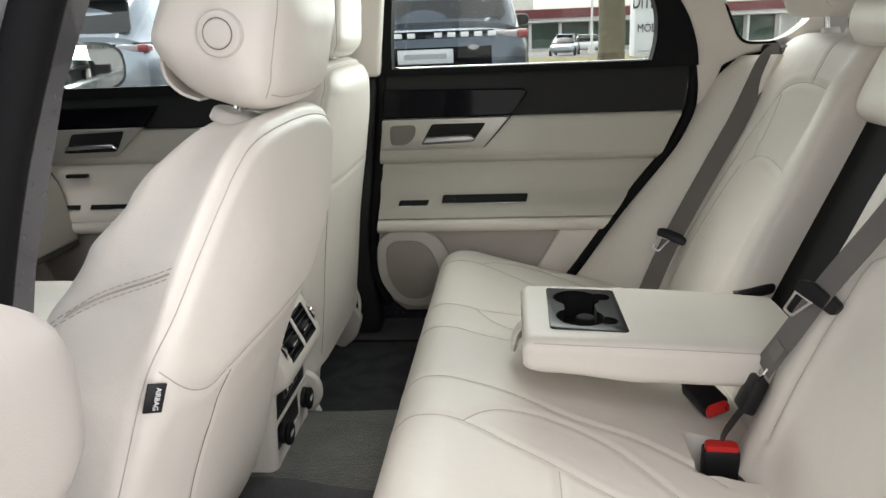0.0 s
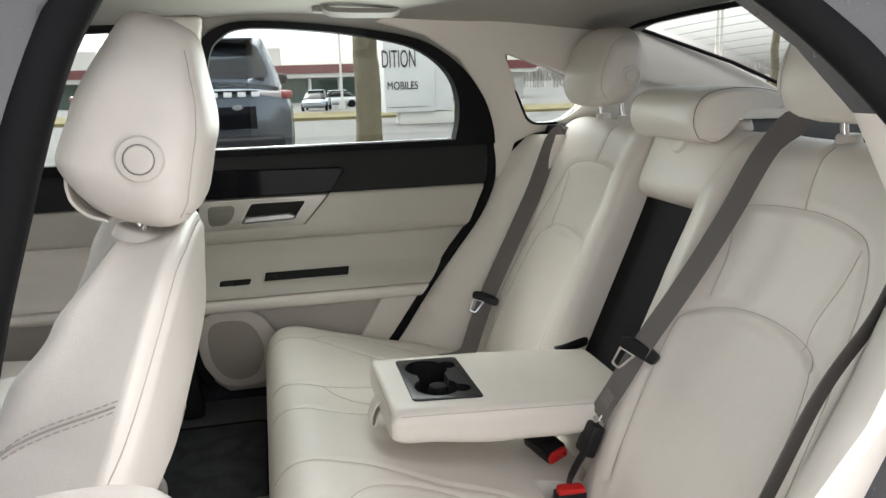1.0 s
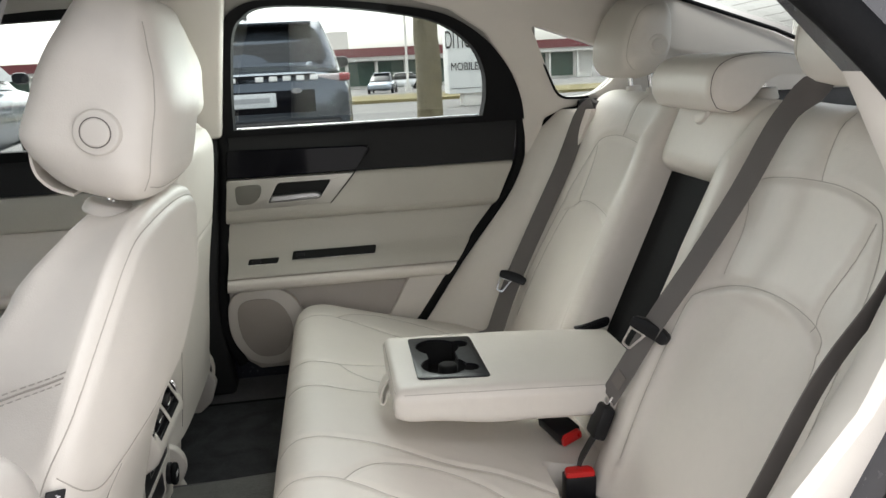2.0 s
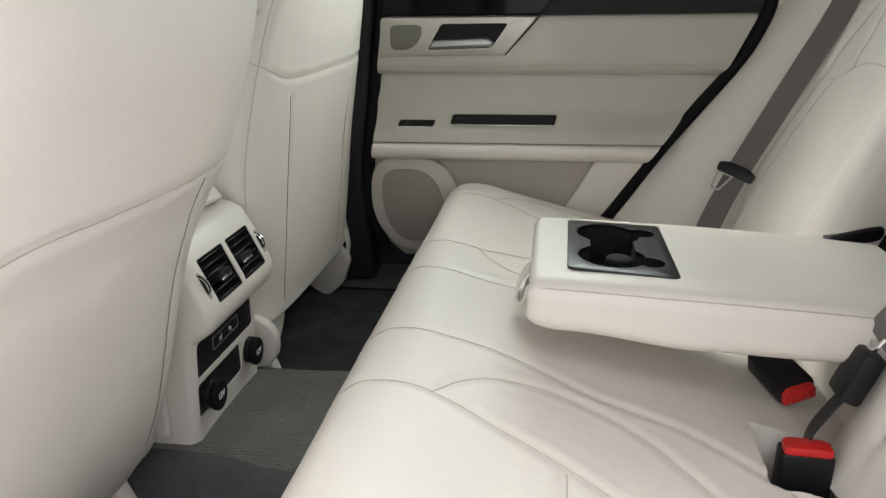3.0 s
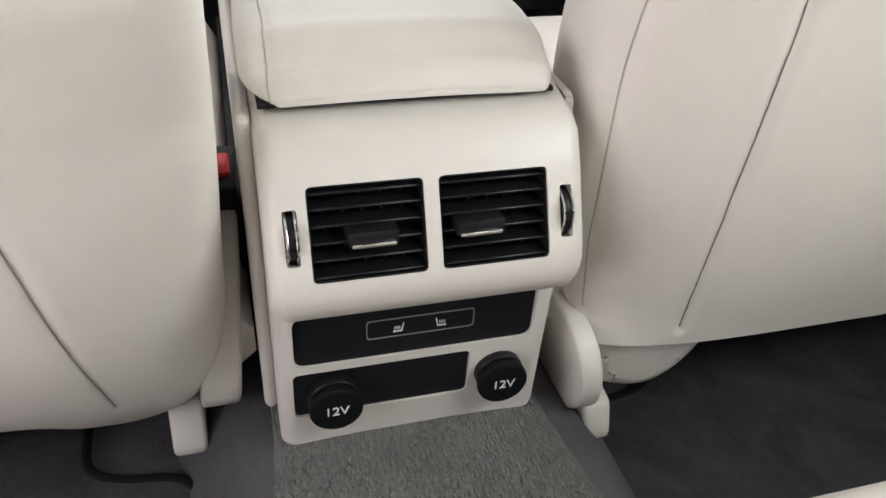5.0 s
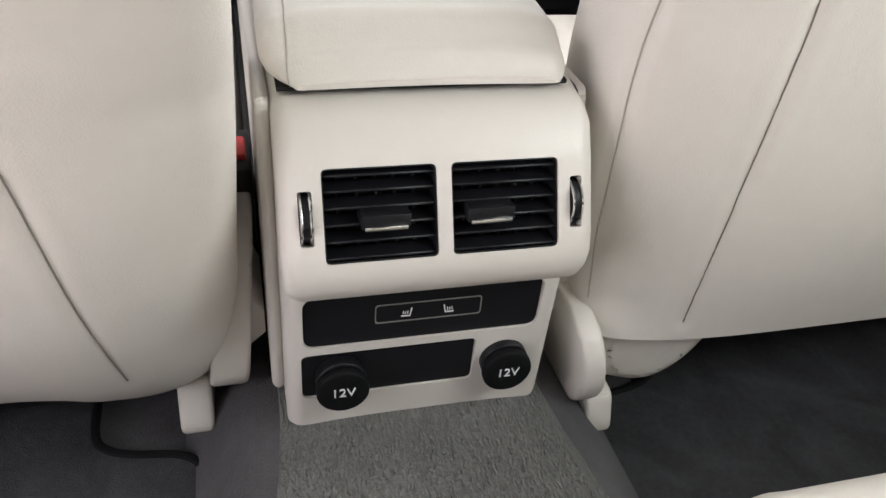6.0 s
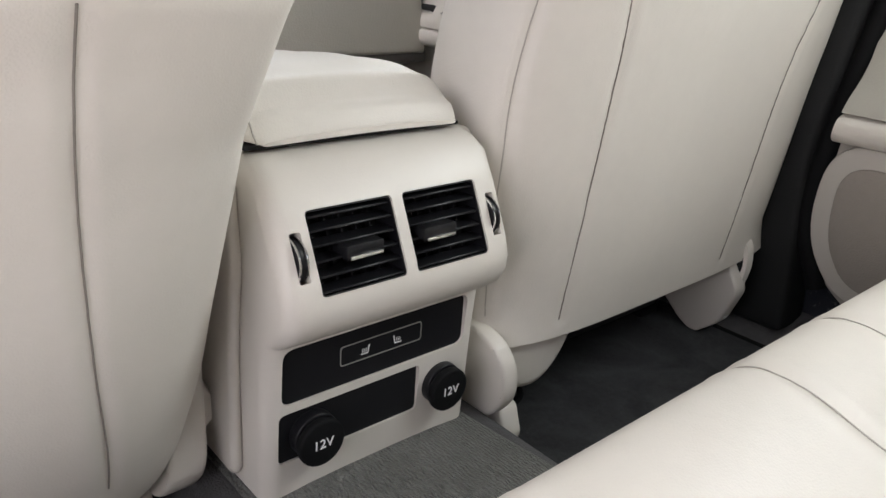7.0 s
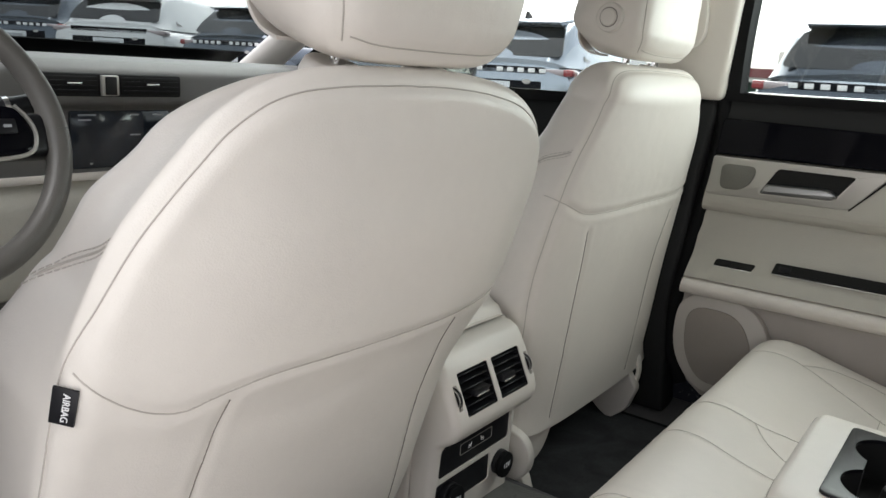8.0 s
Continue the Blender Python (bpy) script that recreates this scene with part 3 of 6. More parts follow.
    win = part("window_frame", lean(ring_slab(opts, wpts, "y", 0.690, 0.74), side), black_rubber, door, "black rubber window surround")
    pane = part("pane", lean(slab(w, "y", 0.722, 0.726), side), glass, win, "clear side window", smooth=False)
    pane.visible_shadow = False
    part("waist_strip", fl(box(0.08, 0.75, 0.708, 0.722, 1.036, 1.050, 0.003)), chrome, win, "bright strip along the window sill")
    return door


def mirrored(bm):
    for v in bm.verts:
        v.co.y *= -1
    bmesh.ops.reverse_faces(bm, faces=bm.faces)
    return bm


right_door = rear_door(1)
# thick black seal round the right door's opening
seal = smooth_line([(0.055, 0.712, 0.42), (0.02, 0.708, 0.52), (0.028, 0.71, 0.66), (0.05, 0.712, 0.82), (0.068, 0.712, 0.96), (0.068, 0.70, 1.06)], 0.02)
structure("door_seal_front", tube(seal, 0.015, 10), black_rubber, "black rubber seal along the centre post", "seal")
seal = smooth_line([(0.80, 0.675, 1.155), (0.836, 0.70, 1.05), (0.838, 0.70, 0.96), (0.826, 0.70, 0.905), (0.784, 0.70, 0.825), (0.718, 0.698, 0.742), (0.648, 0.695, 0.652), (0.55, 0.69, 0.51), (0.47, 0.69, 0.42)], 0.02)
structure("door_seal_rear", tube(seal, 0.013, 12), black_rubber, "thick black rubber seal along the rear door edge", "seal")
# centre posts
for s in (1, -1):
    up = [(-0.075, 1.03), (-0.065, 1.2), (-0.03, 1.36), (0.125, 1.36), (0.098, 1.2), (0.070, 1.03)] if s > 0 else [(-0.125, 1.03), (-0.115, 1.2), (-0.08, 1.36), (0.01, 1.36), (0.008, 1.2), (0.012, 1.03)]
    structure("b_pillar_upper", lean(slab(up, "y", 0.67, 0.725, 0.012, 3), s), plastic_ivory, "ivory upper centre post trim", "pillar")
    dn = [(-0.10, 0.34), (-0.08, 1.03), (0.06, 1.03), (0.01, 0.6), (0.03, 0.34)]
    dn = [(p[0] - (0.07 if s < 0 else 0), p[1]) for p in dn]
    structure("b_pillar_lower", lean(slab(dn, "y", 0.69, 0.765, 0.012, 3), s), charcoal, "charcoal lower centre post trim", "pillar")
anchor = rounded([(-0.035, 1.12), (0.035, 1.13), (0.045, 1.20), (0.035, 1.27), (-0.03, 1.26)], 0.03)
structure("belt_guide_cover", lean(slab(anchor, "y", 0.655, 0.68, 0.004), 1), plastic_ivory, "ivory belt guide cover on the centre post", "trim")

# frame of the open left rear doorway
inner = [(0.0, 0.40), (-0.045, 0.55), (-0.027, 0.78), (0.016, 0.96), (0.052, 1.10), (0.102, 1.255), (0.18, 1.335), (0.34, 1.355), (0.52, 1.342), (0.645, 1.30), (0.745, 1.225), (0.825, 1.13), (0.868, 1.03), (0.868, 0.90), (0.76, 0.68), (0.60, 0.45), (0.45, 0.37)]
outer = [(-0.06, 0.26), (-0.14, 0.52), (-0.13, 0.78), (-0.10, 0.98), (-0.05, 1.13), (0.03, 1.30), (0.12, 1.41), (0.34, 1.44), (0.54, 1.42), (0.74, 1.38), (0.90, 1.30), (1.01, 1.18), (1.06, 1.05), (1.06, 0.85), (0.96, 0.58), (0.76, 0.32), (0.45, 0.25)]
fr = bmesh.new()
rows = [[fr.verts.new((p[0], y, p[1])) for p in o] for o, y in ((outer, 0.83), ([tuple(Vector(a) * 0.55 + Vector(b) * 0.45) for a, b in zip(outer, inner)], 0.825), ([tuple(Vector(a) * 0.3 + Vector(b) * 0.7) for a, b in zip(outer, inner)], 0.79), (inner, 0.775), (inner, 0.70))]
for a, b in zip(rows, rows[1:]):
    for k in range(len(inner)):
        fr.faces.new((a[k], a[(k + 1) % len(inner)], b[(k + 1) % len(inner)], b[k]))
structure("doorway_left", lean(fr, -1), car_paint, "dark grey painted frame of the open rear doorway", "door frame", sharp=50)
lb = bmesh.new()
loop = smooth_line([(p[0], 0.762 - max(0, p[1] - 1.03) * 0.32, p[1]) for p in [*inner, inner[0]]], 0.02)
tube([(p.x, -p.y, p.z) for p in loop], 0.019, 10, lb)
structure("doorway_seal", lb, black_rubber, "thick black rubber seal round the open doorway", "seal")

# ---- front seats ----


def driver_back(place):
    """The driver's backrest: a flat-edged shell whose outline is an arched panel, swelling to the rear, with side bolsters to the front."""
    edge = [(-0.250, 0.0), (-0.272, 0.08), (-0.281, 0.2), (-0.282, 0.32), (-0.280, 0.407), (-0.270, 0.459), (-0.257, 0.5), (-0.241, 0.529), (-0.220, 0.559), (-0.198, 0.585), (-0.163, 0.607), (-0.111, 0.6195), (0, 0.622), (0.08, 0.618), (0.158, 0.604), (0.215, 0.574), (0.240, 0.535), (0.248, 0.49), (0.252, 0.415), (0.249, 0.33), (0.246, 0.23), (0.24, 0.12), (0.237, 0.06), (0.231, 0.015), (0.222, -0.030), (0.205, -0.062), (0.175, -0.080), (0.14, -0.080), (0.11, -0.066), (0.06, -0.044), (0, -0.034), (-0.15, -0.024)]
    loop = even([tuple(p)[:2] for p in smooth_line([(*p, 0) for p in edge + edge[:1]], 0.004)], 320)
    loop = np.array(loop)
    spine = np.stack([loop[:, 0] * 0 - 0.012, 0.31 + loop[:, 1] * 0], 1)
    reach = np.linalg.norm(spine - loop, axis=1)
    turn = (spine - loop) / reach[:, None]
    low = lambda s: min(1, max(0, (0.36 - s) / 0.10))  # 1 below the yoke
    rear_edge = np.array([-0.030 - (0.026 if a > 0 else 0.010) * low(s) * min(1, abs(a) / 0.15) for a, s in loop])
    swell = lambda s: eased(s, [(-0.02, 0.020), (0.1, 0.024), (0.24, 0.020), (0.32, 0.024), (0.40, 0.036), (0.48, 0.036), (0.56, 0.027), (0.63, 0.014)])
    front = lambda s: eased(s, [(-0.02, -0.150), (0.15, -0.185), (0.32, -0.178), (0.42, -0.158), (0.50, -0.140), (0.56, -0.120), (0.63, -0.098)])
    rings = []
    for f in [*np.linspace(0.997, 0.16, 52), *(0.16 * (1 - np.sin(np.linspace(0, math.pi / 2, 16)))[1:])]:
        ring = []
        for p, q, d, e in zip(loop, spine, reach * f, rear_edge):
            a, s = p * (1 - f) + q * f
            rr = 0.022
            k = 1 - min(d / rr, 1)
            b = -0.036 + 0.018 * math.sqrt(1 - k * k) + swell(s) * (1 - math.exp(-((d / 0.075) ** 1.3))) + (e + 0.030) * math.exp(-((d / 0.055) ** 1.3))
            ring.append(place(a, b, s))
        rings.append(ring)
    for u in np.linspace(0, 1, 22)[1:]:
        ring = []
        for p, t, e in zip(loop, turn, rear_edge):
            f0 = front(p[1])
            high = min(1, max(0, (p[1] - 0.35) / 0.1))
            nip = ((0.008 + 0.020 * abs(t[0])) * high + 0.010) * math.sin(min(u * 1.15, 1) * math.pi * 0.62) - 0.012 * (1 - high) * u
            k = max(0, (u - 0.72) / 0.28)
            nip += 0.042 * (1 - math.sqrt(max(0, 1 - k * k)))
            ring.append(place(p[0] + t[0] * nip, e - 0.006 + (f0 - e + 0.006) * u, p[1] + t[1] * nip))
        rings.append(ring)
    for f in (0.12, 0.25, 0.4, 0.6, 0.8, 1.0):
        ring = []
        for p, t, q in zip(loop, turn, spine):
            h = (p + t * 0.060) * (1 - f) + q * f
            ring.append(place(h[0], front(p[1]) - 0.004 + 0.055 * math.sin(f * math.pi / 2) * min(1, max(0, (0.55 - h[1]) / 0.2)), h[1]))
        rings.append(ring)
    return loft(rings)


def front_seat(y0, px, angle, group):
    seat = thing("front_seat", "ivory leather front bucket seat with stitched seams and a head restraint", "car seat", (px - 0.2, y0, 0.33), group)
    lean_m = Matrix.Translation((px, y0, 0.455)) @ Matrix.Rotation(radians(angle), 4, "Y")
    L = 0.626

    def place(a, b, s):  # a to the right, b to the rear, s up the back
        return lean_m @ Vector((b, a, s))

    S0 = 0.568  # above it the top rolls over

    outer = -1 if y0 < 0 else 1

    def width(s, side):  # half width on one side
        foot_ = eased(s, [(0, 0.90), (0.06, 0.95), (0.22, 1.0), (0.63, 1.0)])
        u = max(0, (min(s, S0) - 0.20) / (S0 - 0.20))
        w = eased(s, [(0, 0.334), (0.28, 0.326), (0.45, 0.304), (0.63, 0.302)]) * (1 - 0.20 * u ** 7) / foot_ if side == outer else 0.268 * (1 - 0.32 * u ** 2.6)
        return w * foot_

    if y0 < 0:
        bm = driver_back(place)
    else:
        rings = []
        steps = [(s, 1.0) for s in np.linspace(0.0, S0, 140)] + [(S0 + (L - S0) * math.sin(q), math.cos(q)) for q in np.linspace(0, math.pi / 2, 24)[1:]]
        for s, e in steps:
            h = eased(min(s, S0), [(0, 0.050), (0.05, 0.072), (0.3, 0.082), (0.44, 0.070), (0.52, 0.060), (0.60, 0.056)])
            w = 0.25
            if s < 0.05:
                q = (0.05 - s) / 0.05
                h *= math.sqrt(max(1 - 0.75 * q * q, 0.05))
            hh = h * max(e, 0.03)
            ring = []
            for a, b in squircle(w, hh, 3.4, 260):
                c = a / w
                a = c * (width(s, 1 if c > 0 else -1) - 0.055 * (1 - e))
                if b < 0:  # the sitting side: bolsters
                    b += (1 - min(abs(c) / 0.62, 1) ** 2) * 0.045 * min(s / 0.12, 1) * eased(s, [(0, 1), (0.45, 1), (S0, 0)])
                    b -= 0.028 * math.exp(-((abs(c) - 0.86) / 0.16) ** 2) * eased(s, [(0, 0.6), (0.22, 1), (0.34, 0.85), (0.46, 0.5), (0.56, 0.25), (0.63, 0.15)])
                else:      # the back: a shallow dish below the shoulders
                    b -= 0.010 * math.exp(-((s - 0.26) / 0.13) ** 2) * (1 - abs(c) ** 2)
                ring.append(place(a, b - h - 0.010 * min(abs(c), 1) ** 4, s))
            rings.append(ring)
        bm = loft(rings)
    rear = lean_m.to_3x3() @ Vector((-1, 0, 0))
    at = lambda pts: [place(a, 0.05, s) for a, s in pts]
    if y0 < 0:
        yoke = [(-0.276, 0.407), (-0.262, 0.392), (-0.235, 0.374), (-0.205, 0.366), (-0.180, 0.375), (-0.15, 0.382), (-0.11, 0.384), (-0.05, 0.381), (0.05, 0.377), (0.15, 0.375), (0.20, 0.371), (0.24, 0.366)]
    else:
        yoke = [(-0.250, 0.420), (-0.222, 0.407), (-0.196, 0.397), (-0.15, 0.396), (0, 0.398), (0.155, 0.398), (0.22, 0.402), (0.28, 0.405)]
    seams = [(at(yoke), rear)]
    for g in (-1, 1):
        run = (0.176, 0.164, 0.160, 0.158, 0.157) if y0 > 0 else (0.166, 0.172, 0.180, 0.184, 0.186) if g == outer else (0.128, 0.131, 0.140, 0.150, 0.153)
        seams.append((at([(a * g, s) for a, s in zip(run, (0.367, 0.28, 0.15, 0.06, 0.02))]), rear, seam_shade))
        if y0 < 0:
            arch_line = [(-0.278, -0.042, 0.05), (-0.282, -0.040, 0.2), (-0.282, -0.038, 0.33), (-0.277, -0.035, 0.407), (-0.267, -0.025, 0.459), (-0.254, -0.020, 0.5), (-0.238, -0.018, 0.529), (-0.215, -0.018, 0.559), (-0.195, -0.016, 0.586), (-0.161, -0.015, 0.606), (-0.111, -0.012, 0.616), (0, -0.012, 0.618), (0.08, -0.012, 0.614), (0.156, -0.014, 0.600), (0.212, -0.018, 0.571), (0.236, -0.02, 0.533), (0.244, -0.02, 0.47), (0.246, -0.022, 0.40)]
            if g == outer:
                seams.append(([place(*p) for p in arch_line], None))
        else:
            side = [place(g * width(s, g) * (0.972 if g == outer else 0.96), 0.0, s) for s in (0.03, 0.12, 0.25, 0.36, 0.42, 0.46, 0.50)]
            top = [place(g * f * (width(S0, g) - 0.055 * (1 - math.cos(q))), 0.0, S0 + (L - S0) * math.sin(q)) for f, q in ((0.965, 0.0), (0.945, 0.5), (0.90, 0.85), (0.75, 1.05), (0.4, 1.15), (0.0, 1.17))]
            seams.append((side + top, rear))
    back = stitched("backrest", bm, leather, seat, seams, depth=0.0018 if y0 < 0 else 0.0025, wide=0.005)
    tree = BVHTree.FromPolygons([v.co for v in back.data.vertices], [p.vertices[:] for p in back.data.polygons])
    run = ((-0.034, 0.0), (-0.072, -0.012), (-0.090, -0.022), (-0.115, -0.042), (-0.135, -0.065))
    for g in (-1, 1):
        rows = lambda off: [place(g * 0.29, b, 0.520 - off + k) for b, k in run]
        if y0 < 0:
            rows = lambda off: [place(g * a, b, s - off) for a, b, s in ((0.250, -0.036, 0.495), (0.246, -0.056, 0.482), (0.242, -0.087, 0.462), (0.242, -0.111, 0.443), (0.248, -0.128, 0.425), (0.252, -0.150, 0.395))]
        for off in (0.0, 0.011):
            stitch_row("stitching", rows(off), tree, back, thread)
        mid = [tree.find_nearest(p)[0] for p in rows(0.0055)]
        part("seam", tube(smooth_line(mid, 0.006), 0.0012, 5), thread, back)
    # airbag tag on the outer seam
    g = -1 if y0 < 0 else 1
    p = tree.find_nearest(place(g * 0.33, -0.030 if y0 < 0 else 0.004, 0.382))[0]
    tag_m = Matrix.Translation(p + Vector((0.004, g * 0.003, 0))) @ Matrix.Rotation(radians(angle), 4, "Y")
    tag = part("airbag_tag", moved(box(-0.004, 0.013, -0.0012, 0.0012, -0.015, 0.015, 0.0006), tag_m @ pose(0, 0, 0, 0, 0, -40 * g)), black_plastic, seat, "small black cloth tag with white print")
    text("tag_print", "AIRBAG", 0.0068, tag_m @ pose(0, 0, 0, 0, 0, -40 * g) @ pose(0.006, 0.0018 * g, 0, 90, 90, 0 if g < 0 else 180), white_ink, tag)
    # flap below the backrest's inner corner, covers beside the tunnel
    g = 1 if y0 < 0 else -1
    if y0 > 0:
        flap_edge = ((0.220, 0.490), (0.218, 0.415), (0.204, 0.396), (0.163, 0.386), (0.135, 0.401), (0.116, 0.424), (0.105, 0.450), (0.100, 0.490))
        fl = rounded([(y0 + g * a, b) for a, b in flap_edge], 0.024)
        part("lower_flap", slab(fl[::-1], "x", px - 0.085, px - 0.018, 0.014, 5), leather, seat, "soft ivory flap under the backrest")
    if y0 < 0:
        cover = [(-0.20, 0.568), (-0.100, 0.568), (-0.080, 0.54), (-0.070, 0.49), (-0.058, 0.445), (-0.062, 0.420), (-0.088, 0.393), (-0.20, 0.39)]
        ya, yb = -0.170, -0.137
    else:
        cover = [(-0.14, 0.485), (-0.06, 0.487), (-0.016, 0.476), (-0.001, 0.455), (0.002, 0.430), (-0.004, 0.408), (-0.026, 0.382), (-0.058, 0.366), (-0.14, 0.366)]
        ya, yb = 0.141, 0.163
    shell = slab(rounded(cover, 0.028), "y", ya, yb, 0.005, 3)
    for v in shell.verts:  # it leans towards the tunnel
        v.co.y += (v.co.z - 0.42) * (0.09 if y0 < 0 else -0.10)
    part("hinge_cover", shell, plastic_ivory, seat, "ivory plastic hinge cover beside the tunnel")
    ya, yb = sorted((y0 - g * 0.212, y0 - g * 0.240))
    foot_ = [(-0.13, 0.385), (-0.085, 0.345), (-0.058, 0.331), (-0.022, 0.362), (-0.004, 0.415), (-0.03, 0.462), (-0.13, 0.46)]
    bracket = part("rail_bracket", slab(rounded([(x + px + 0.012, z) for x, z in foot_], 0.010), "y", ya, yb, 0.004, 3), pod_taupe, seat, "pale plastic bracket beside the sill")
    part("bracket_sticker", box(px - 0.030, px - 0.007, ya + 0.008, yb - 0.008, 0.368, 0.386, 0.001), white_ink, bracket, "small white sticker") if y0 > 0 else None
    ya, yb = sorted((y0 - g * 0.232, y0 - g * 0.246))
    rim_line = smooth_line([(px - 0.012 + x, (ya + yb) / 2, z) for x, z in ((-0.032, 0.352), (-0.008, 0.38), (0.008, 0.420), (0.012, 0.455), (0.0, 0.485), (-0.05, 0.50))], 0.006)
    part("bracket_rim", ribbon(rim_line, (0, 1, 0), 0.016, 0.006), plastic_ivory, bracket)
    part("bracket_slot", box(px - 0.06, px - 0.004, ya - 0.002, yb - 0.002, 0.41, 0.47, 0.004), void_black, bracket)
    # head restraint
    hr = []
    for k in np.linspace(-1, 1, 71):
        s = (0.619 if y0 < 0 else 0.634) + 0.1065 * (k + 1)
        u = (k + 1) / 2
        round_ = max(1 - abs(k) ** 9, 0.0) ** (1 / 2.4)
        w = eased(u, [(0, 0.122), (0.25, 0.137), (0.6, 0.133), (1, 0.108)]) * (0.55 + 0.45 * round_)
        h = eased(u, [(0, 0.056), (0.22, 0.076), (0.45, 0.072), (1, 0.040)]) * (0.35 + 0.65 * round_)
        b0 = -0.075 + eased(u, [(0, -0.004), (0.25, -0.018), (0.5, -0.018), (1, -0.026)])
        hr.append([place(a, b + b0, s) for a, b in squircle(w, h, 3.8, 120)])
    hb = loft(hr)
    seams = []
    for g in (-1, 1):
        seams.append(([place(g * a, b, s) for a, b, s in ((0.108, -0.026, 0.634), (0.121, -0.014, 0.655), (0.127, -0.016, 0.69), (0.127, -0.020, 0.73), (0.122, -0.030, 0.78), (0.112, -0.045, 0.82))], None))
    seams.append(([place(a, -0.010, 0.634) for a in (-0.108, -0.06, 0, 0.06, 0.108)], None))
    rest = stitched("head_restraint", hb, leather, seat, seams, "ivory leather head restraint", depth=0.0014, wide=0.005)
    # release button on the left cheek
    for rr, d0, d1, nm in ((0.0235, 0.0, 0.0055, "button_ring"), (0.0162, 0.004, 0.0062, "button_gap"), (0.0148, 0.004, 0.0085, "button")):
        m = Matrix.Translation(place(-0.136, -0.081, 0.692)) @ Matrix.Rotation(radians(angle), 4, "Y") @ pose(0, 0, 0, 0, 0, -3)
        p0, p1 = m @ Vector((0, 0.006, 0)), m @ Vector((0, -d1, 0))
        part(nm, cylinder(p0, p1, rr, rr * 0.93, 32, 0.0005 if nm == "button_gap" else 0.002), piping if nm == "button_gap" else plastic_ivory, rest)
    lip = smooth_line([place(-0.085, b, q + (0.015 if y0 > 0 else 0)) for b, q in ((-0.148, 0.650), (-0.144, 0.638), (-0.136, 0.627), (-0.120, 0.619), (-0.10, 0.618))], 0.005)
    part("lower_lip", ribbon(lip, (0, 1, 0), 0.034, 0.003), plastic_ivory, rest)
    for g in (-1, 1):
        part("post", cylinder(place(g * 0.062, -0.072, 0.575), place(g * 0.062, -0.07, 0.66), 0.0065, n=16), chrome, rest, "chrome head restraint post")
        part("post_collar", cylinder(place(g * 0.062, -0.072, 0.596 if y0 < 0 else 0.606), place(g * 0.062, -0.072, 0.611 if y0 < 0 else 0.626), 0.029, 0.025, 32, 0.004), plastic_ivory, seat)
    # cushion
    cu = []
    cx = px - 0.33
    for y in np.linspace(-1, 1, 29):
        e = max(1 - abs(y) ** 6, 0.02) ** 0.4
        bol = 0.035 * math.exp(-((abs(y) - 0.85) / 0.16) ** 2)
        cu.append([(cx + a, y0 + y * 0.255, 0.50 + (b * e + (bol if b > 0 else 0)) - 0.02 + 0.07 * (-a)) for a, b in squircle(0.27, 0.075, 4, 60)])
    part("cushion", loft(cu), leather, seat)
    part("seat_base", box(cx - 0.22, cx + 0.24, y0 - 0.2, y0 + 0.2, 0.36, 0.45, 0.02), black_plastic, seat, "black plastic seat base")
    for g in (-1, 1):
        part("seat_rail", box(cx - 0.26, px - 0.11, y0 + g * 0.2 - 0.022, y0 + g * 0.2 + 0.022, 0.327, 0.362, 0.006), black_plastic, seat, "black seat rail")
    # inner end of the rail under its sloping cover
    if y0 < 0:
        shoe, ya, yb = [(-0.17, 0.346), (-0.080, 0.346), (-0.071, 0.358), (-0.090, 0.402), (-0.17, 0.41)], -0.200, -0.171
    else:
        shoe, ya, yb = [(-0.10, 0.350), (-0.014, 0.350), (-0.008, 0.358), (-0.020, 0.392), (-0.10, 0.40)], 0.160, 0.187
    part("rail_cover", slab(rounded(shoe, 0.008), "y", ya, yb, 0.004, 3), plastic_ivory, seat, "ivory plastic cover over the rail's end")
    return seat


front_seat(-0.376, -0.022, 18.3, "front seats")
front_seat(0.390, -0.012, 8.5, "front seats")

# ---- centre console ----
console = thing("centre_console", "ivory centre console end with air vents and two capped sockets", "console", (-0.2, 0, 0.40))
prof = [(-0.0180, 0.405), (-0.0170, 0.43), (-0.0140, 0.50), (-0.0110, 0.547), (0.0020, 0.555), (0.0150, 0.565), (0.0215, 0.577), (0.0227, 0.590), (0.0180, 0.606), (-0.0040, 0.652), (-0.0180, 0.676), (-0.0330, 0.684), (-0.0480, 0.687), (-0.70, 0.69), (-0.70, 0.405)]
body = part("console_body", slab(prof, "y", -0.109, 0.109, 0.0), plastic_ivory, console)
bmod = bmesh.new()
bmod.from_mesh(body.data)
edge = [e for e in bmod.edges if abs(e.verts[0].co.y - e.verts[1].co.y) < 1e-6 and e.verts[0].co.x > -0.5]
bmesh.ops.bevel(bmod, geom=edge, offset=0.014, segments=6, profile=0.5, affect="EDGES")
bmod.to_mesh(body.data)
bmod.free()
# the vents lie in the tilted face
face_m = Matrix.Translation((0.0075, 0, 0.6265)) @ Matrix.Rotation(math.atan2(-0.0265, 0.056), 4, "Y")  # x: out of the face, z: up it


def face_rect(y0, y1, z0, z1, r):
    return rounded([(y0, z0), (y1, z0), (y1, z1), (y0, z1)], r)


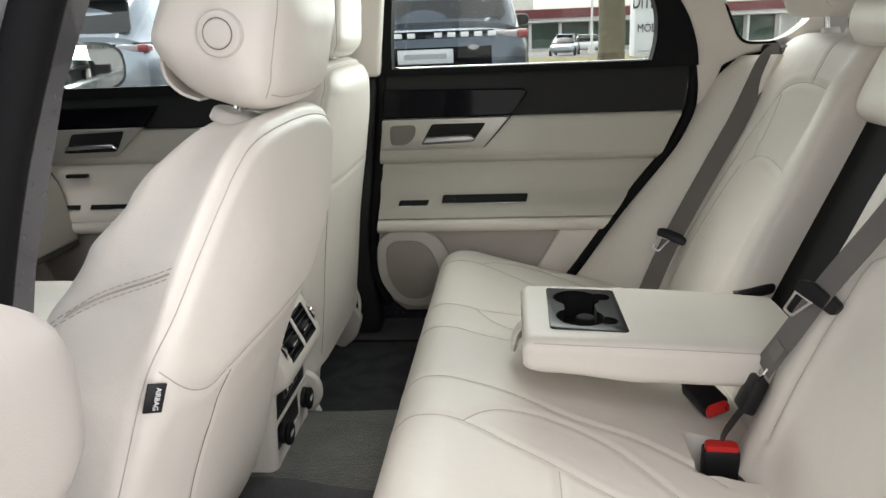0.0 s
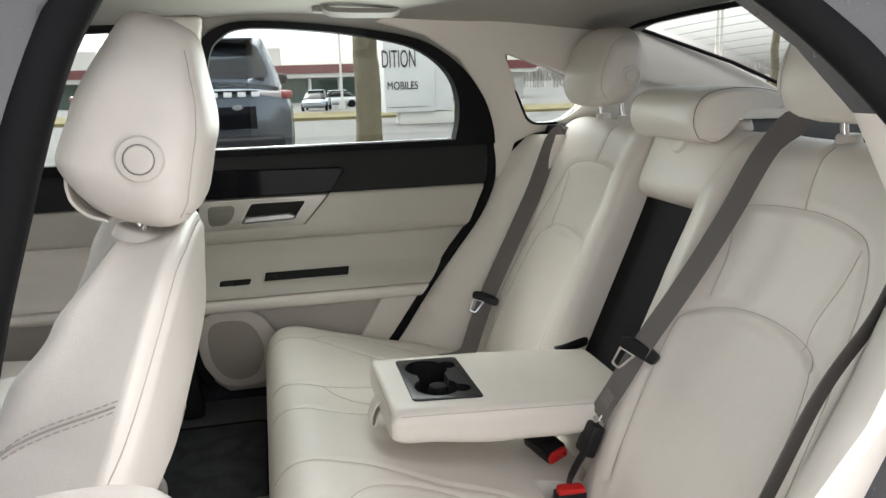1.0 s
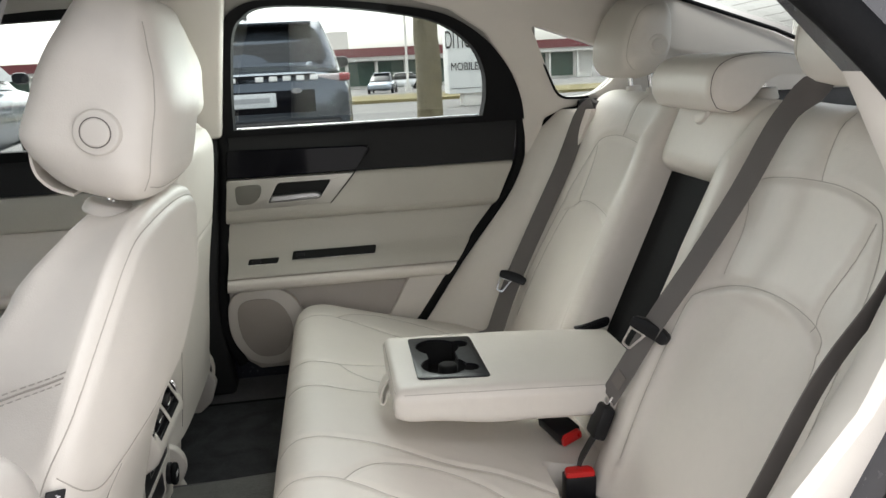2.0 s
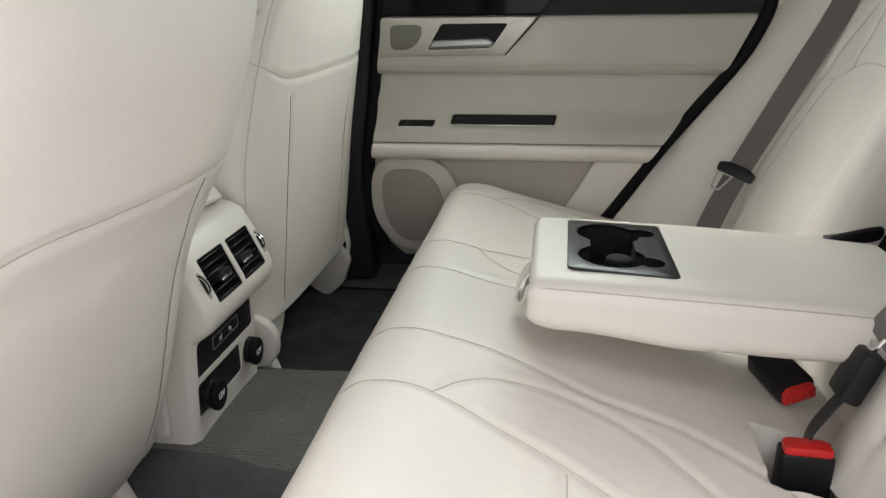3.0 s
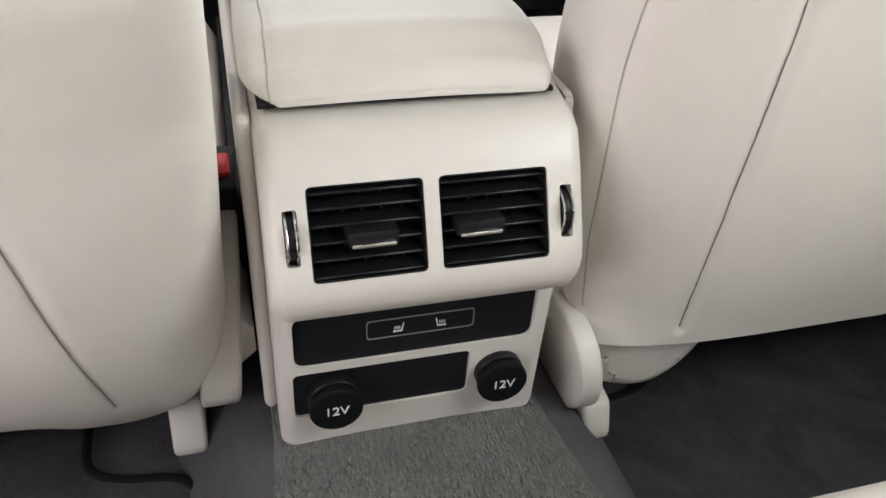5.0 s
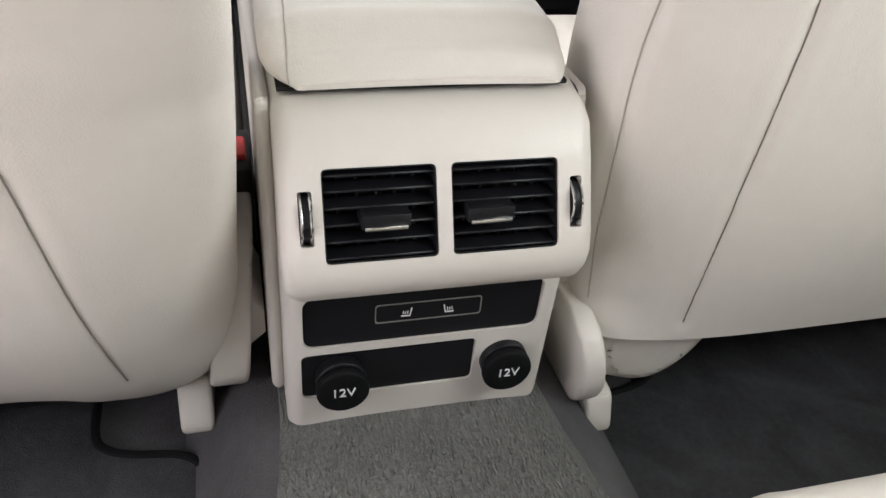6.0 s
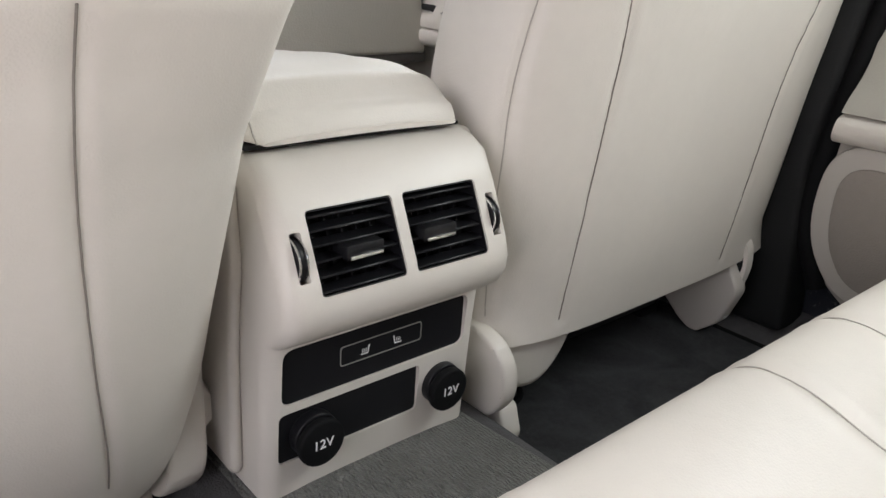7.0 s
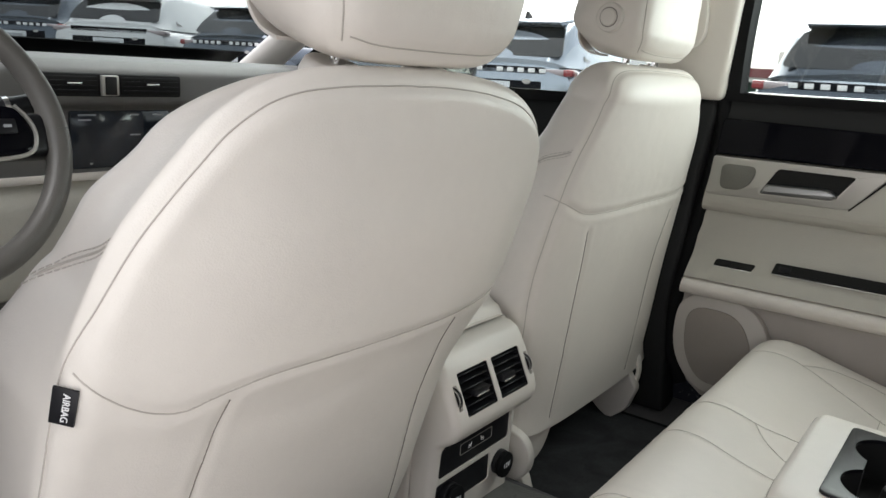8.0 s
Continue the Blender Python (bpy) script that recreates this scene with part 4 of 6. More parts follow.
tools = []
for y0, y1 in ((-0.0815, -0.006), (0.004, 0.0795)):
    tools.append(moved(slab(face_rect(y0, y1, -0.0315, 0.0305, 0.004), "x", -0.03, 0.03), face_m))
for y in (-0.0925, 0.0925):
    tools.append(moved(slab(face_rect(y - 0.0045, y + 0.0045, -0.019, 0.017, 0.002), "x", -0.02, 0.03), face_m))
tools.append(slab(face_rect(-0.0955, 0.0920, 0.4935, 0.5445, 0.010), "x", -0.0195, 0.05))
tools.append(slab(face_rect(-0.0975, 0.0425, 0.4395, 0.4865, 0.006), "x", -0.0215, 0.05))
cut(body, tools)
for k, (y0, y1, ky) in enumerate(((-0.0815, -0.006, -0.0415), (0.004, 0.0795, 0.030))):
    vent = part("air_vent", moved(slab(face_rect(y0 - 0.001, y1 + 0.001, -0.033, 0.032, 0.004), "x", -0.0295, -0.026), face_m), void_black, console, "black air vent with slats")
    for z in (-0.0265, -0.0155, -0.0045, 0.0065, 0.0175, 0.0275):
        m = face_m @ Matrix.Translation((-0.008, 0, z)) @ pose(0, 0, 0, 0, 24, 0)
        part("slat", moved(box(-0.009, 0.006, y0 + 0.0012, y1 - 0.0012, -0.0010, 0.0010, 0.0007, 1), m), black_plastic, vent)
    for y in np.linspace(y0 + 0.012, y1 - 0.012, 5):
        part("vane", moved(box(-0.024, -0.017, y - 0.0008, y + 0.0008, -0.029, 0.029), face_m), black_plastic, vent)
    m = face_m @ Matrix.Translation((-0.001, ky, -0.003)) @ pose(0, 0, 0, 0, 20, 0)
    hole, lip = face_rect(y0 + 0.0002, y1 - 0.0002, -0.0313, 0.0303, 0.004), face_rect(y0 + 0.0011, y1 - 0.0011, -0.0304, 0.0294, 0.0036)
    part("vent_liner", moved(ring_slab(hole, lip, "x", -0.0270, -0.0012), face_m), black_plastic, vent)
    knob = part("vent_knob", moved(box(-0.014, 0.007, -0.0165, 0.0165, -0.0055, 0.0055, 0.0018), m), black_plastic, vent)
    part("knob_edge", moved(box(0.0055, 0.0085, -0.0145, 0.0145, -0.0055, -0.0022, 0.0008), m), chrome, knob)
for y in (-0.0925, 0.0925):
    well = part("thumbwheel_slot", moved(slab(face_rect(y - 0.0055, y + 0.0055, -0.020, 0.018, 0.002), "x", -0.0195, -0.016), face_m), void_black, console, "narrow black slot with a thumbwheel")
    wheel = moved(cylinder((-0.012, y - 0.0035, -0.001), (-0.012, y + 0.0035, -0.001), 0.0165, n=36, bevel=0.0006), face_m)
    part("thumbwheel", wheel, black_plastic, well)
    for s in (-1, 1):
        rim = [(-0.012 + 0.0172 * math.cos(a), y + s * 0.0030, -0.001 + 0.0172 * math.sin(a)) for a in np.linspace(-1.3, 1.3, 15)]
        part("thumbwheel_rim", moved(tube(rim, 0.0009, 6), face_m), chrome, well)
panel = part("switch_panel", slab(face_rect(-0.0950, 0.0915, 0.4940, 0.5440, 0.009), "x", -0.022, -0.0165), black_plastic, console, "black panel with heater switches")
frame_o, frame_i = face_rect(-0.041, 0.043, 0.5110, 0.5290, 0.003), face_rect(-0.0402, 0.0422, 0.5118, 0.5282, 0.003)
part("switch_outline", ring_slab(frame_o, frame_i, "x", -0.0168, -0.0158), satin, panel)
for s in (-1, 1):
    bm = bmesh.new()
    c = s * 0.0165
    s = -s
    for k in range(3):
        tube([(-0.0160, c + s * (-0.0030 + k * 0.0018), 0.5180), (-0.0160, c + s * (-0.0026 + k * 0.0018), 0.5210)], 0.0004, 5, bm)
    tube([(-0.0160, c - s * 0.0042, 0.5163), (-0.0160, c + s * 0.0025, 0.5163), (-0.0160, c + s * 0.0038, 0.5235)], 0.0006, 5, bm)
    part("heated_seat_symbol", bm, white_ink, panel)
part("blank_panel", slab(face_rect(-0.0970, 0.0420, 0.4400, 0.4860, 0.005), "x", -0.024, -0.0185), black_plastic, console, "plain black panel")
for y in (-0.0670, 0.0675):
    socket = part("socket_cap", cylinder((-0.019, y, 0.4605), (-0.008, y, 0.4605), 0.0200, n=40, bevel=0.0015), black_plastic, console, "black rubber cap over a socket")
    part("cap_lip", cylinder((-0.007, y, 0.4585), (0.001, y, 0.4585), 0.0209, n=40, bevel=0.0025), black_rubber, socket)
    part("cap_neck", cylinder((-0.009, y, 0.459), (-0.006, y, 0.459), 0.0180, n=32), void_black, socket)
    text("cap_print", "12V", 0.0120, Matrix.Translation((0.0013, y, 0.4585)) @ pose(0, 0, 0, 90, 0, 90), white_ink, socket)
# padded lid
lid = []
for x in [-0.040, -0.0405, -0.0415, -0.043, *np.linspace(-0.046, -0.12, 20), *np.linspace(-0.13, -0.36, 40), -0.368, -0.37]:
    top = eased(x, [(-0.37, 0.697), (-0.34, 0.709), (-0.27, 0.720), (-0.18, 0.730), (-0.12, 0.734), (-0.082, 0.730), (-0.055, 0.712), (-0.040, 0.696)])
    w = eased(x, [(-0.37, 0.085), (-0.33, 0.100), (-0.1, 0.1055), (-0.040, 0.1055)])
    w -= 0.010 * max(0, (x + 0.062) / 0.022) ** 2  # rounded rear corners
    h = (top - 0.6915) / 2
    lid.append([(x, a * (1 + (0.10 * min(1, max(0, (-0.042 - x) / 0.03)) if a < 0 else -0.055)) * (1 - 0.07 * (b + h) / (2 * max(h, 0.0015))), 0.6915 + h + b + 0.002 * (1 - (a / w) ** 2)) for a, b in squircle(w, max(h, 0.0015), 4.2, 160)])
lid_ob = stitched("padded_lid", loft(lid), leather, console, [([(-0.040, g * 0.098, 0.694), (-0.044, g * 0.0975, 0.703), (-0.054, g * 0.0965, 0.713), (-0.074, g * 0.0955, 0.727), (-0.11, g * 0.095, 0.734), (-0.20, g * 0.095, 0.729), (-0.32, g * 0.094, 0.715)], None) for g in (-1,)], "padded ivory leather armrest lid", depth=0.0009, wide=0.0035)
for g in (-1, 1):
    flank = rounded([(-0.66, 0.44), (-0.052, 0.415), (-0.050, 0.54), (-0.042, 0.60), (-0.048, 0.684), (-0.66, 0.685)], 0.010)
    ya, yb = sorted((g * 0.1085, g * (0.119 if g < 0 else 0.1125)))
    part("flank", slab(flank, "y", ya, yb, 0.005, 3), plastic_ivory, console, "ivory side panel of the console")
    part("console_side_trim", box(-0.66, -0.14, g * 0.122 - 0.0035, g * 0.122 + 0.0035, 0.41, 0.545, 0.003), charcoal, console, "charcoal lower side of the console")
# near-black strip in the gap below the lid, painting its shadow line
part("lid_shade_strip", box(-0.36, -0.0455, -0.104, 0.095, 0.6896, 0.6925), void_black, console, "dark strip standing for the shade in the gap under the lid")
# buckle of the driver's belt, down between seat and console
clip = thing("belt_buckle", "black front belt buckle with a red button beside the console", "buckle", (-0.15, -0.131, 0.52), "belt buckles")
cm = Matrix.Translation((-0.150, -0.131, 0.598)) @ pose(0, 0, 0, 0, 10, 0)
part("buckle_body", moved(box(-0.028, 0.028, -0.0095, 0.0095, -0.085, -0.004, 0.003), cm), black_plastic, clip)
part("release_button", moved(box(-0.012, 0.014, -0.0055, 0.0055, -0.010, 0.001, 0.0025), cm), red_plastic, clip, "red release button")
part("stalk", moved(box(-0.014, 0.014, -0.004, 0.004, -0.20, -0.08, 0.002), cm), black_plastic, clip)

# ---- rear bench ----
bench = thing("rear_seat", "ivory leather rear bench with stitched seams", "car seat", (0.6, 0, 0.33))
side_profile = [(0.30, 0.345), (0.235, 0.355), (0.208, 0.40), (0.199, 0.47), (0.2025, 0.528), (0.216, 0.567), (0.243, 0.589), (0.285, 0.590), (0.34, 0.575), (0.45, 0.546), (0.60, 0.510), (0.72, 0.482), (0.82, 0.462), (0.86, 0.44), (0.86, 0.36), (0.6, 0.345)]
loop = [tuple(p) for p in smooth_line([(*p, 0) for p in side_profile + side_profile[:1]], 0.004)]
loop = even([p[:2] for p in loop], 300)
rings = []
for y in np.linspace(-0.695, 0.695, 300):
    a = abs(y)
    end = max(0, (a - 0.60) / 0.095)
    dip = -0.012 * math.exp(-((a - 0.38) / 0.13) ** 2)
    ring = []
    for x, z in loop:
        up = min(max((z - 0.40) / 0.08, 0), 1)
        ring.append((x + 0.030 * end ** 2.5 * (1 if x < 0.45 else 0) * up, y, z - 0.11 * up * min(1, max(0, (x - 0.664) / 0.018)) * min(1, max(0, (0.056 - abs(y + 0.172)) / 0.012)) + up * (dip * min(1, max(0.15, (x - 0.22) / 0.16)) - 0.035 * end ** 2.6)))
    rings.append(ring)
down = Vector((0, 0, -1))
seams = []
for g in (-1, 1):
    seams += [
        ([(0.215, g * 0.246, 0.6), (0.25, g * 0.240, 0.6), (0.317, g * 0.236, 0.6), (0.386, g * 0.262, 0.6), (0.45, g * 0.290, 0.6), (0.50, g * 0.318, 0.6), (0.56, g * 0.350, 0.6), (0.62, g * 0.378, 0.6)], down),
        ([(0.215, g * 0.54, 0.6), (0.25, g * 0.546, 0.6), (0.317, g * 0.548, 0.6), (0.386, g * 0.522, 0.6), (0.45, g * 0.490, 0.6), (0.52, g * 0.462, 0.6)], down),
        ([(0.317, g * 0.236, 0.6), (0.345, g * 0.195, 0.6), (0.385, g * 0.170, 0.6), (0.45, g * 0.170, 0.6), (0.525, g * 0.202, 0.6), (0.58, g * 0.255, 0.6), (0.63, g * 0.31, 0.6), (0.70, g * 0.36, 0.6)], down),
        ([(0.317, g * 0.548, 0.6), (0.345, g * 0.585, 0.6), (0.385, g * 0.605, 0.6), (0.45, g * 0.606, 0.6), (0.55, g * 0.57, 0.6), (0.64, g * 0.52, 0.6)], down),
        ([(0.212, g * 0.118, 0.6), (0.25, g * 0.110, 0.6), (0.354, g * 0.104, 0.6), (0.42, g * 0.122, 0.6), (0.486, g * 0.152, 0.6), (0.577, g * 0.172, 0.6), (0.646, g * 0.21, 0.6), (0.70, g * 0.25, 0.6)], down),
        ([(0.455, g * 0.300, 0.6), (0.455, g * 0.36, 0.6), (0.455, g * 0.43, 0.6), (0.455, g * 0.492, 0.6)], down),
    ]
cushion = stitched("seat_cushion", loft(rings), leather, bench, seams, depth=0.0026, wide=0.006)

back_up, back_fwd = Vector((0.390, 0, 0.921)), Vector((-0.921, 0, 0.390))
foot = Vector((0.762, 0, 0.475))


def on_back(y, s, d=0.0):  # up the backrest, and out towards the front
    return foot + Vector((0, y, 0)) + back_up * s + back_fwd * d


def s_of(z):
    return (z - 0.475) / 0.921


for g in (-1, 1):
    rings = []
    yc, hw = (0.414, 0.294) if g < 0 else (0.424, 0.284)
    S, S1 = 0.70, 0.635
    for s in [*np.linspace(-0.02, S1, 160), *(S1 + (S - S1) * np.sin(np.linspace(0, math.pi / 2, 12))[1:])]:
        k = max(0, (s - S1) / (S - S1))
        w = hw * (1 - 0.06 * k ** 2) - 0.035 * max(0, (s - 0.42) / 0.25) ** 2
        h = 0.07 * max(1 - k ** 2.3, 0.03) ** 0.5
        off = -0.02 * max(0, (s - 0.42) / 0.25) ** 2
        ring = []
        for a, b in squircle(w, h, 6, 250):
            y = yc + off + a
            c = (y - 0.37) / 0.17
            d = b - 0.07
            if b > 0:
                d += 0.042 * math.exp(-((max(y, 0.175) - 0.175) / 0.048) ** 2) * eased(s, [(0, 0.7), (0.3, 1), (0.55, 0.95), (0.66, 0.4)])
                d += 0.045 * math.exp(-((y - 0.64) / 0.085) ** 2) * eased(s, [(-0.02, 1.1), (0.3, 0.9), (0.55, 0.3), (0.66, 0.0)])
                d -= 0.010 * math.exp(-(c * c)) * eased(s, [(0, 0.3), (0.38, 1.0), (0.42, 0.3), (0.5, 0.9), (0.6, 0.2)])
                d += 0.010 * math.exp(-((s - 0.16) / 0.14) ** 2) * math.exp(-(c * c) * 0.7)
                # the lower pad stands proud
                inside = min((y - 0.21) / 0.012, (0.536 - y - 0.10 * max(0, s - 0.22)) / 0.012, (0.414 - 2.2 * abs(y - 0.37) ** 2 - s) / 0.012)
                d += 0.007 * min(max(inside + 0.5, 0), 1) * min(1, max(0, (s + 0.02) / 0.1))
            ring.append(on_back(g * y, s, d))
        rings.append(ring)
    L = lambda pts: [on_back(g * y, s_of(z), 0.05) for y, z in pts]
    seams = [
        (L([(0.243, 0.850), (0.242, 0.90), (0.234, 0.945), (0.224, 0.978), (0.262, 0.999), (0.38, 1.007), (0.465, 0.996), (0.502, 0.972), (0.530, 0.90), (0.548, 0.80), (0.560, 0.68), (0.566, 0.54)]), -back_fwd),
        (L([(0.208, 0.53), (0.208, 0.64), (0.209, 0.74), (0.214, 0.80), (0.238, 0.828), (0.29, 0.846), (0.37, 0.855), (0.44, 0.850), (0.488, 0.832), (0.508, 0.79), (0.522, 0.70), (0.530, 0.54)]), -back_fwd),
        (L([(0.488, 0.975), (0.480, 0.93), (0.468, 0.88), (0.466, 0.835)]), -back_fwd),
        (L([(0.36, 1.007), (0.352, 1.045), (0.348, 1.10)]), -back_fwd),
    ]
    stitched("backrest", loft(rings), leather, bench, seams, "ivory leather backrest with stitched panels", depth=0.003, wide=0.006)

# side wings between backrest and door
for g in (-1, 1):
    rows = []
    for z in np.linspace(0.44, 1.05, 40):
        edge_x = blend(z, [(0.44, 0.485), (0.53, 0.562), (0.645, 0.652), (0.74, 0.727), (0.85, 0.812), (0.93, 0.848), (1.00, 0.890), (1.05, 0.945), (1.10, 1.01)])
        a = Vector((edge_x, g * 0.70, z))
        b = on_back(g * 0.575, s_of(z), 0.012)
        if b.x < a.x + 0.02:
            b.x = a.x + 0.02
        mid = (a + b) / 2 + Vector((-0.028, -0.016 * g, 0)) * eased(z, [(0.44, 1), (0.9, 0.8), (1.10, 0.2)])
        front = [a * (1 - t) ** 2 + mid * 2 * t * (1 - t) + b * t * t for t in np.linspace(0, 1, 14)]
        back_ = [Vector((b.x + 0.06, b.y, z)), Vector((max(a.x, b.x) + 0.06, g * 0.71, z)), Vector((a.x + 0.01, g * 0.71, z))]
        rows.append(front + back_)
    part("side_wing", loft(rows), leather, bench, "ivory leather wing beside the backrest")

# centre of the backrest: recess, flap
part("recess_foot", moved(box(-0.02, 0.012, -0.146, 0.146, -0.06, 0.085, 0.008, 3), Matrix.Translation(foot + back_fwd * -0.045) @ Matrix.Rotation(math.atan2(0.390, 0.921), 4, "Y")), leather, bench, "ivory leather foot of the armrest recess")
part("recess_back", moved(box(-0.02, 0.0, -0.15, 0.15, -0.02, 0.60), Matrix.Translation(foot + back_fwd * -0.062) @ Matrix.Rotation(math.atan2(0.390, 0.921), 4, "Y")), black_rubber, bench, "black panel behind the folded armrest")
flap = []
for s in [*np.linspace(0.537, 0.565, 7), *np.linspace(0.57, 0.66, 10), *np.linspace(0.665, 0.695, 8)]:
    k = (s - 0.616) / 0.079
    r = max(1 - abs(k) ** 6, 0.03) ** 0.5
    flap.append([on_back(a, s, b * r - 0.045) for a, b in squircle(0.150, 0.05, 5, 90)])
flap_ob = stitched("centre_pad", loft(flap), leather, bench, [], "ivory leather pad above the armrest")
part("pull_tab", moved(cylinder((0, 0, -0.008), (0, 0, 0.008), 0.028, 0.024, 24, 0.004), Matrix.Translation(on_back(0.02, 0.652, 0.004)) @ pose(0, 0, 0, 0, -70, 0)), plastic_ivory, flap_ob)

# folded-down armrest
arm = []
for x in [*(0.408 + 0.02 * (1 - np.cos(np.linspace(0.15, math.pi / 2, 7)))), *np.linspace(0.44, 0.80, 40), 0.82, 0.84, 0.86]:
    k = min((x - 0.408) / 0.02, 1)
    e = math.sqrt(max(1 - (1 - k) ** 2, 0.0))
    top = 0.668 - 0.055 * (x - 0.41) + 0.004 * math.sin((x - 0.4) * 7)
    low_ = eased(x, [(0.40, 0.606), (0.45, 0.599), (0.60, 0.582), (0.74, 0.577), (0.87, 0.574)])
    h = (top - low_) / 2
    w = 0.137 + 0.004 * math.sin((x - 0.41) * 6)
    arm.append([(x, a * (0.94 + 0.06 * e), (top + low_) / 2 + b * (0.72 + 0.28 * e)) for a, b in squircle(w, h, 6, 100)])
armrest = stitched("armrest", loft(arm), leather, bench,
                   [([(x, g * 0.138, 0.660 - 0.055 * (x - 0.41)) for x in np.linspace(0.425, 0.80, 10)], None) for g in (-1, 1)] +
                   [([(0.41, y, 0.659) for y in np.linspace(-0.125, 0.125, 8)], None)], "folded-down ivory leather armrest", depth=0.0025, wide=0.005)
slope = Matrix.Translation((0.515, 0, 0.6625)) @ pose(0, 0, 0, 0, 3.1, 0)
wells = [moved(cylinder((-0.010, g * 0.046, -0.046), (-0.010, g * 0.046, 0.03), 0.0405, n=40), slope) for g in (-1, 1)] + [moved(cylinder((0.034, 0.058 * g, -0.036), (0.034, 0.058 * g, 0.03), 0.017, n=24), slope) for g in (-1, 1)] + [moved(box(-0.034, 0.020, -0.03, 0.03, -0.046, 0.03), slope)]
cut(armrest, [moved(box(-0.056, 0.056, -0.093, 0.093, -0.05, 0.03), slope)])
tray = part("cup_holder", moved(slab(rounded([(-0.063, -0.098), (0.063, -0.104), (0.061, 0.100), (-0.061, 0.098)], 0.010), "z", -0.001, 0.004, 0.0012, 2), slope), tray_black, armrest, "black double cup holder tray")
cut(tray, [w.copy() for w in wells])
liner = part("cup_well", moved(box(-0.0555, 0.0555, -0.0925, 0.0925, -0.0495, -0.0012), slope), void_black, tray, "dark cup wells")
cut(liner, wells)
part("cup_grip", moved(cylinder((0.004, 0, -0.046), (0.004, 0, -0.012), 0.019, 0.017, 24, 0.004), slope), void_black, tray, "round post between the cup wells")
loop_pts = [(0.414, 0.02, 0.632), (0.402, 0.02, 0.622), (0.393, 0.02, 0.604), (0.390, 0.02, 0.588), (0.395, 0.02, 0.581), (0.400, 0.02, 0.589), (0.404, 0.02, 0.604), (0.416, 0.02, 0.618)]
part("pull_loop", ribbon(smooth_line(loop_pts, 0.006), (0, 1, 0), 0.036, 0.0035), leather, armrest, "ivory leather pull loop")
for g in (-1, 1):
    hinge = [(0.80, 0.640), (0.83, 0.628), (0.88, 0.640), (0.88, 0.662), (0.85, 0.656)]
    part("hinge_cover", slab(rounded(hinge, 0.012), "y", g * 0.146 - 0.008, g * 0.146 + 0.008, 0.003), black_plastic, bench, "black armrest hinge cover")

# rear head restraints
for g in (-1, 1):
    rings = []
    yc = 0.435 if g > 0 else -0.402
    for k in np.linspace(-1, 1, 31):
        z = 1.221 + 0.090 * k
        r = max(1 - abs(k) ** 5, 0.02) ** (1 / 3.0)
        w = eased((k + 1) / 2, [(0, 0.118), (0.3, 0.138), (0.7, 0.132), (1, 0.10)]) * (0.25 + 0.75 * r)
        h = eased((k + 1) / 2, [(0, 0.050), (0.4, 0.060), (1, 0.042)]) * (0.22 + 0.78 * r)
        xc = 1.035 + 0.18 * (z - 1.2)
        rings.append([(xc + b, yc + a, z) for a, b in squircle(w, h, 3.2, 100)])
    seams = [([(0.9, yc + c * 0.108, 1.135 + t) for t in (0, 0.04, 0.08, 0.12, 0.155)], (1, 0, 0)) for c in (-1, 1)]
    rest = stitched("head_restraint", loft(rings), leather, bench, seams, "ivory leather rear head restraint", depth=0.0025, wide=0.005)
    for rr, d, nm in ((0.0235, 0.005, "button_ring"), (0.015, 0.008, "button")):
        part(nm, cylinder((1.045, yc - 0.130, 1.20), (1.043, yc - 0.136 - d, 1.20), rr, rr * 0.92, 28, 0.0018), plastic_ivory, rest)
    for c in (-1, 1):
        part("post", cylinder((1.068, yc + c * 0.06, 1.08), (1.055, yc + c * 0.06, 1.17), 0.0062, n=14), chrome, rest)
        part("post_collar", cylinder((1.072, yc + c * 0.06, 1.088), (1.071, yc + c * 0.06, 1.110), 0.021, 0.017, 20, 0.003), plastic_ivory, bench)
# low comma-shaped centre restraint
comma = [(0.962, 1.090), (0.950, 1.115), (0.955, 1.150), (0.978, 1.170), (1.02, 1.178), (1.08, 1.176), (1.13, 1.165), (1.145, 1.150), (1.13, 1.140), (1.08, 1.142), (1.045, 1.128), (1.020, 1.100), (0.995, 1.082)]
cl = even([tuple(p)[:2] for p in smooth_line([(*p, 0) for p in comma + comma[:1]], 0.004)], 70)
rings = []
for y in [-0.128, -0.127, -0.123, *np.linspace(-0.118, 0.118, 24), 0.123, 0.127, 0.128]:
    k = max(0, (abs(y) - 0.113) / 0.015)
    e = 1 - 0.22 * k ** 2
    rings.append([(1.03 + (x - 1.03) * e, y, 1.135 + (z - 1.135) * e) for x, z in cl])
c_rest = stitched("head_restraint", loft(rings), leather, bench, [([(x, g * 0.119, z) for x, z in [*comma, comma[0]]], None) for g in (-1, 1)], "low ivory centre head restraint", depth=0.002, wide=0.004, thread_mat=piping)
for g in (-1, 1):
    part("post", cylinder((1.075, g * 0.07, 1.08), (1.070, g * 0.07, 1.150), 0.006, n=14), chrome, c_rest)
    part("post_collar", cylinder((1.075, g * 0.07, 1.098), (1.074, g * 0.07, 1.118), 0.024, 0.020, 20, 0.003), plastic_ivory, bench)


# ---- belts ----
padding = [BVHTree.FromPolygons([v.co for v in ob.data.vertices], [p.vertices[:] for p in ob.data.polygons]) for ob in bench.children if ob.name.split(".")[0] in ("backrest", "side_wing", "seat_cushion")]


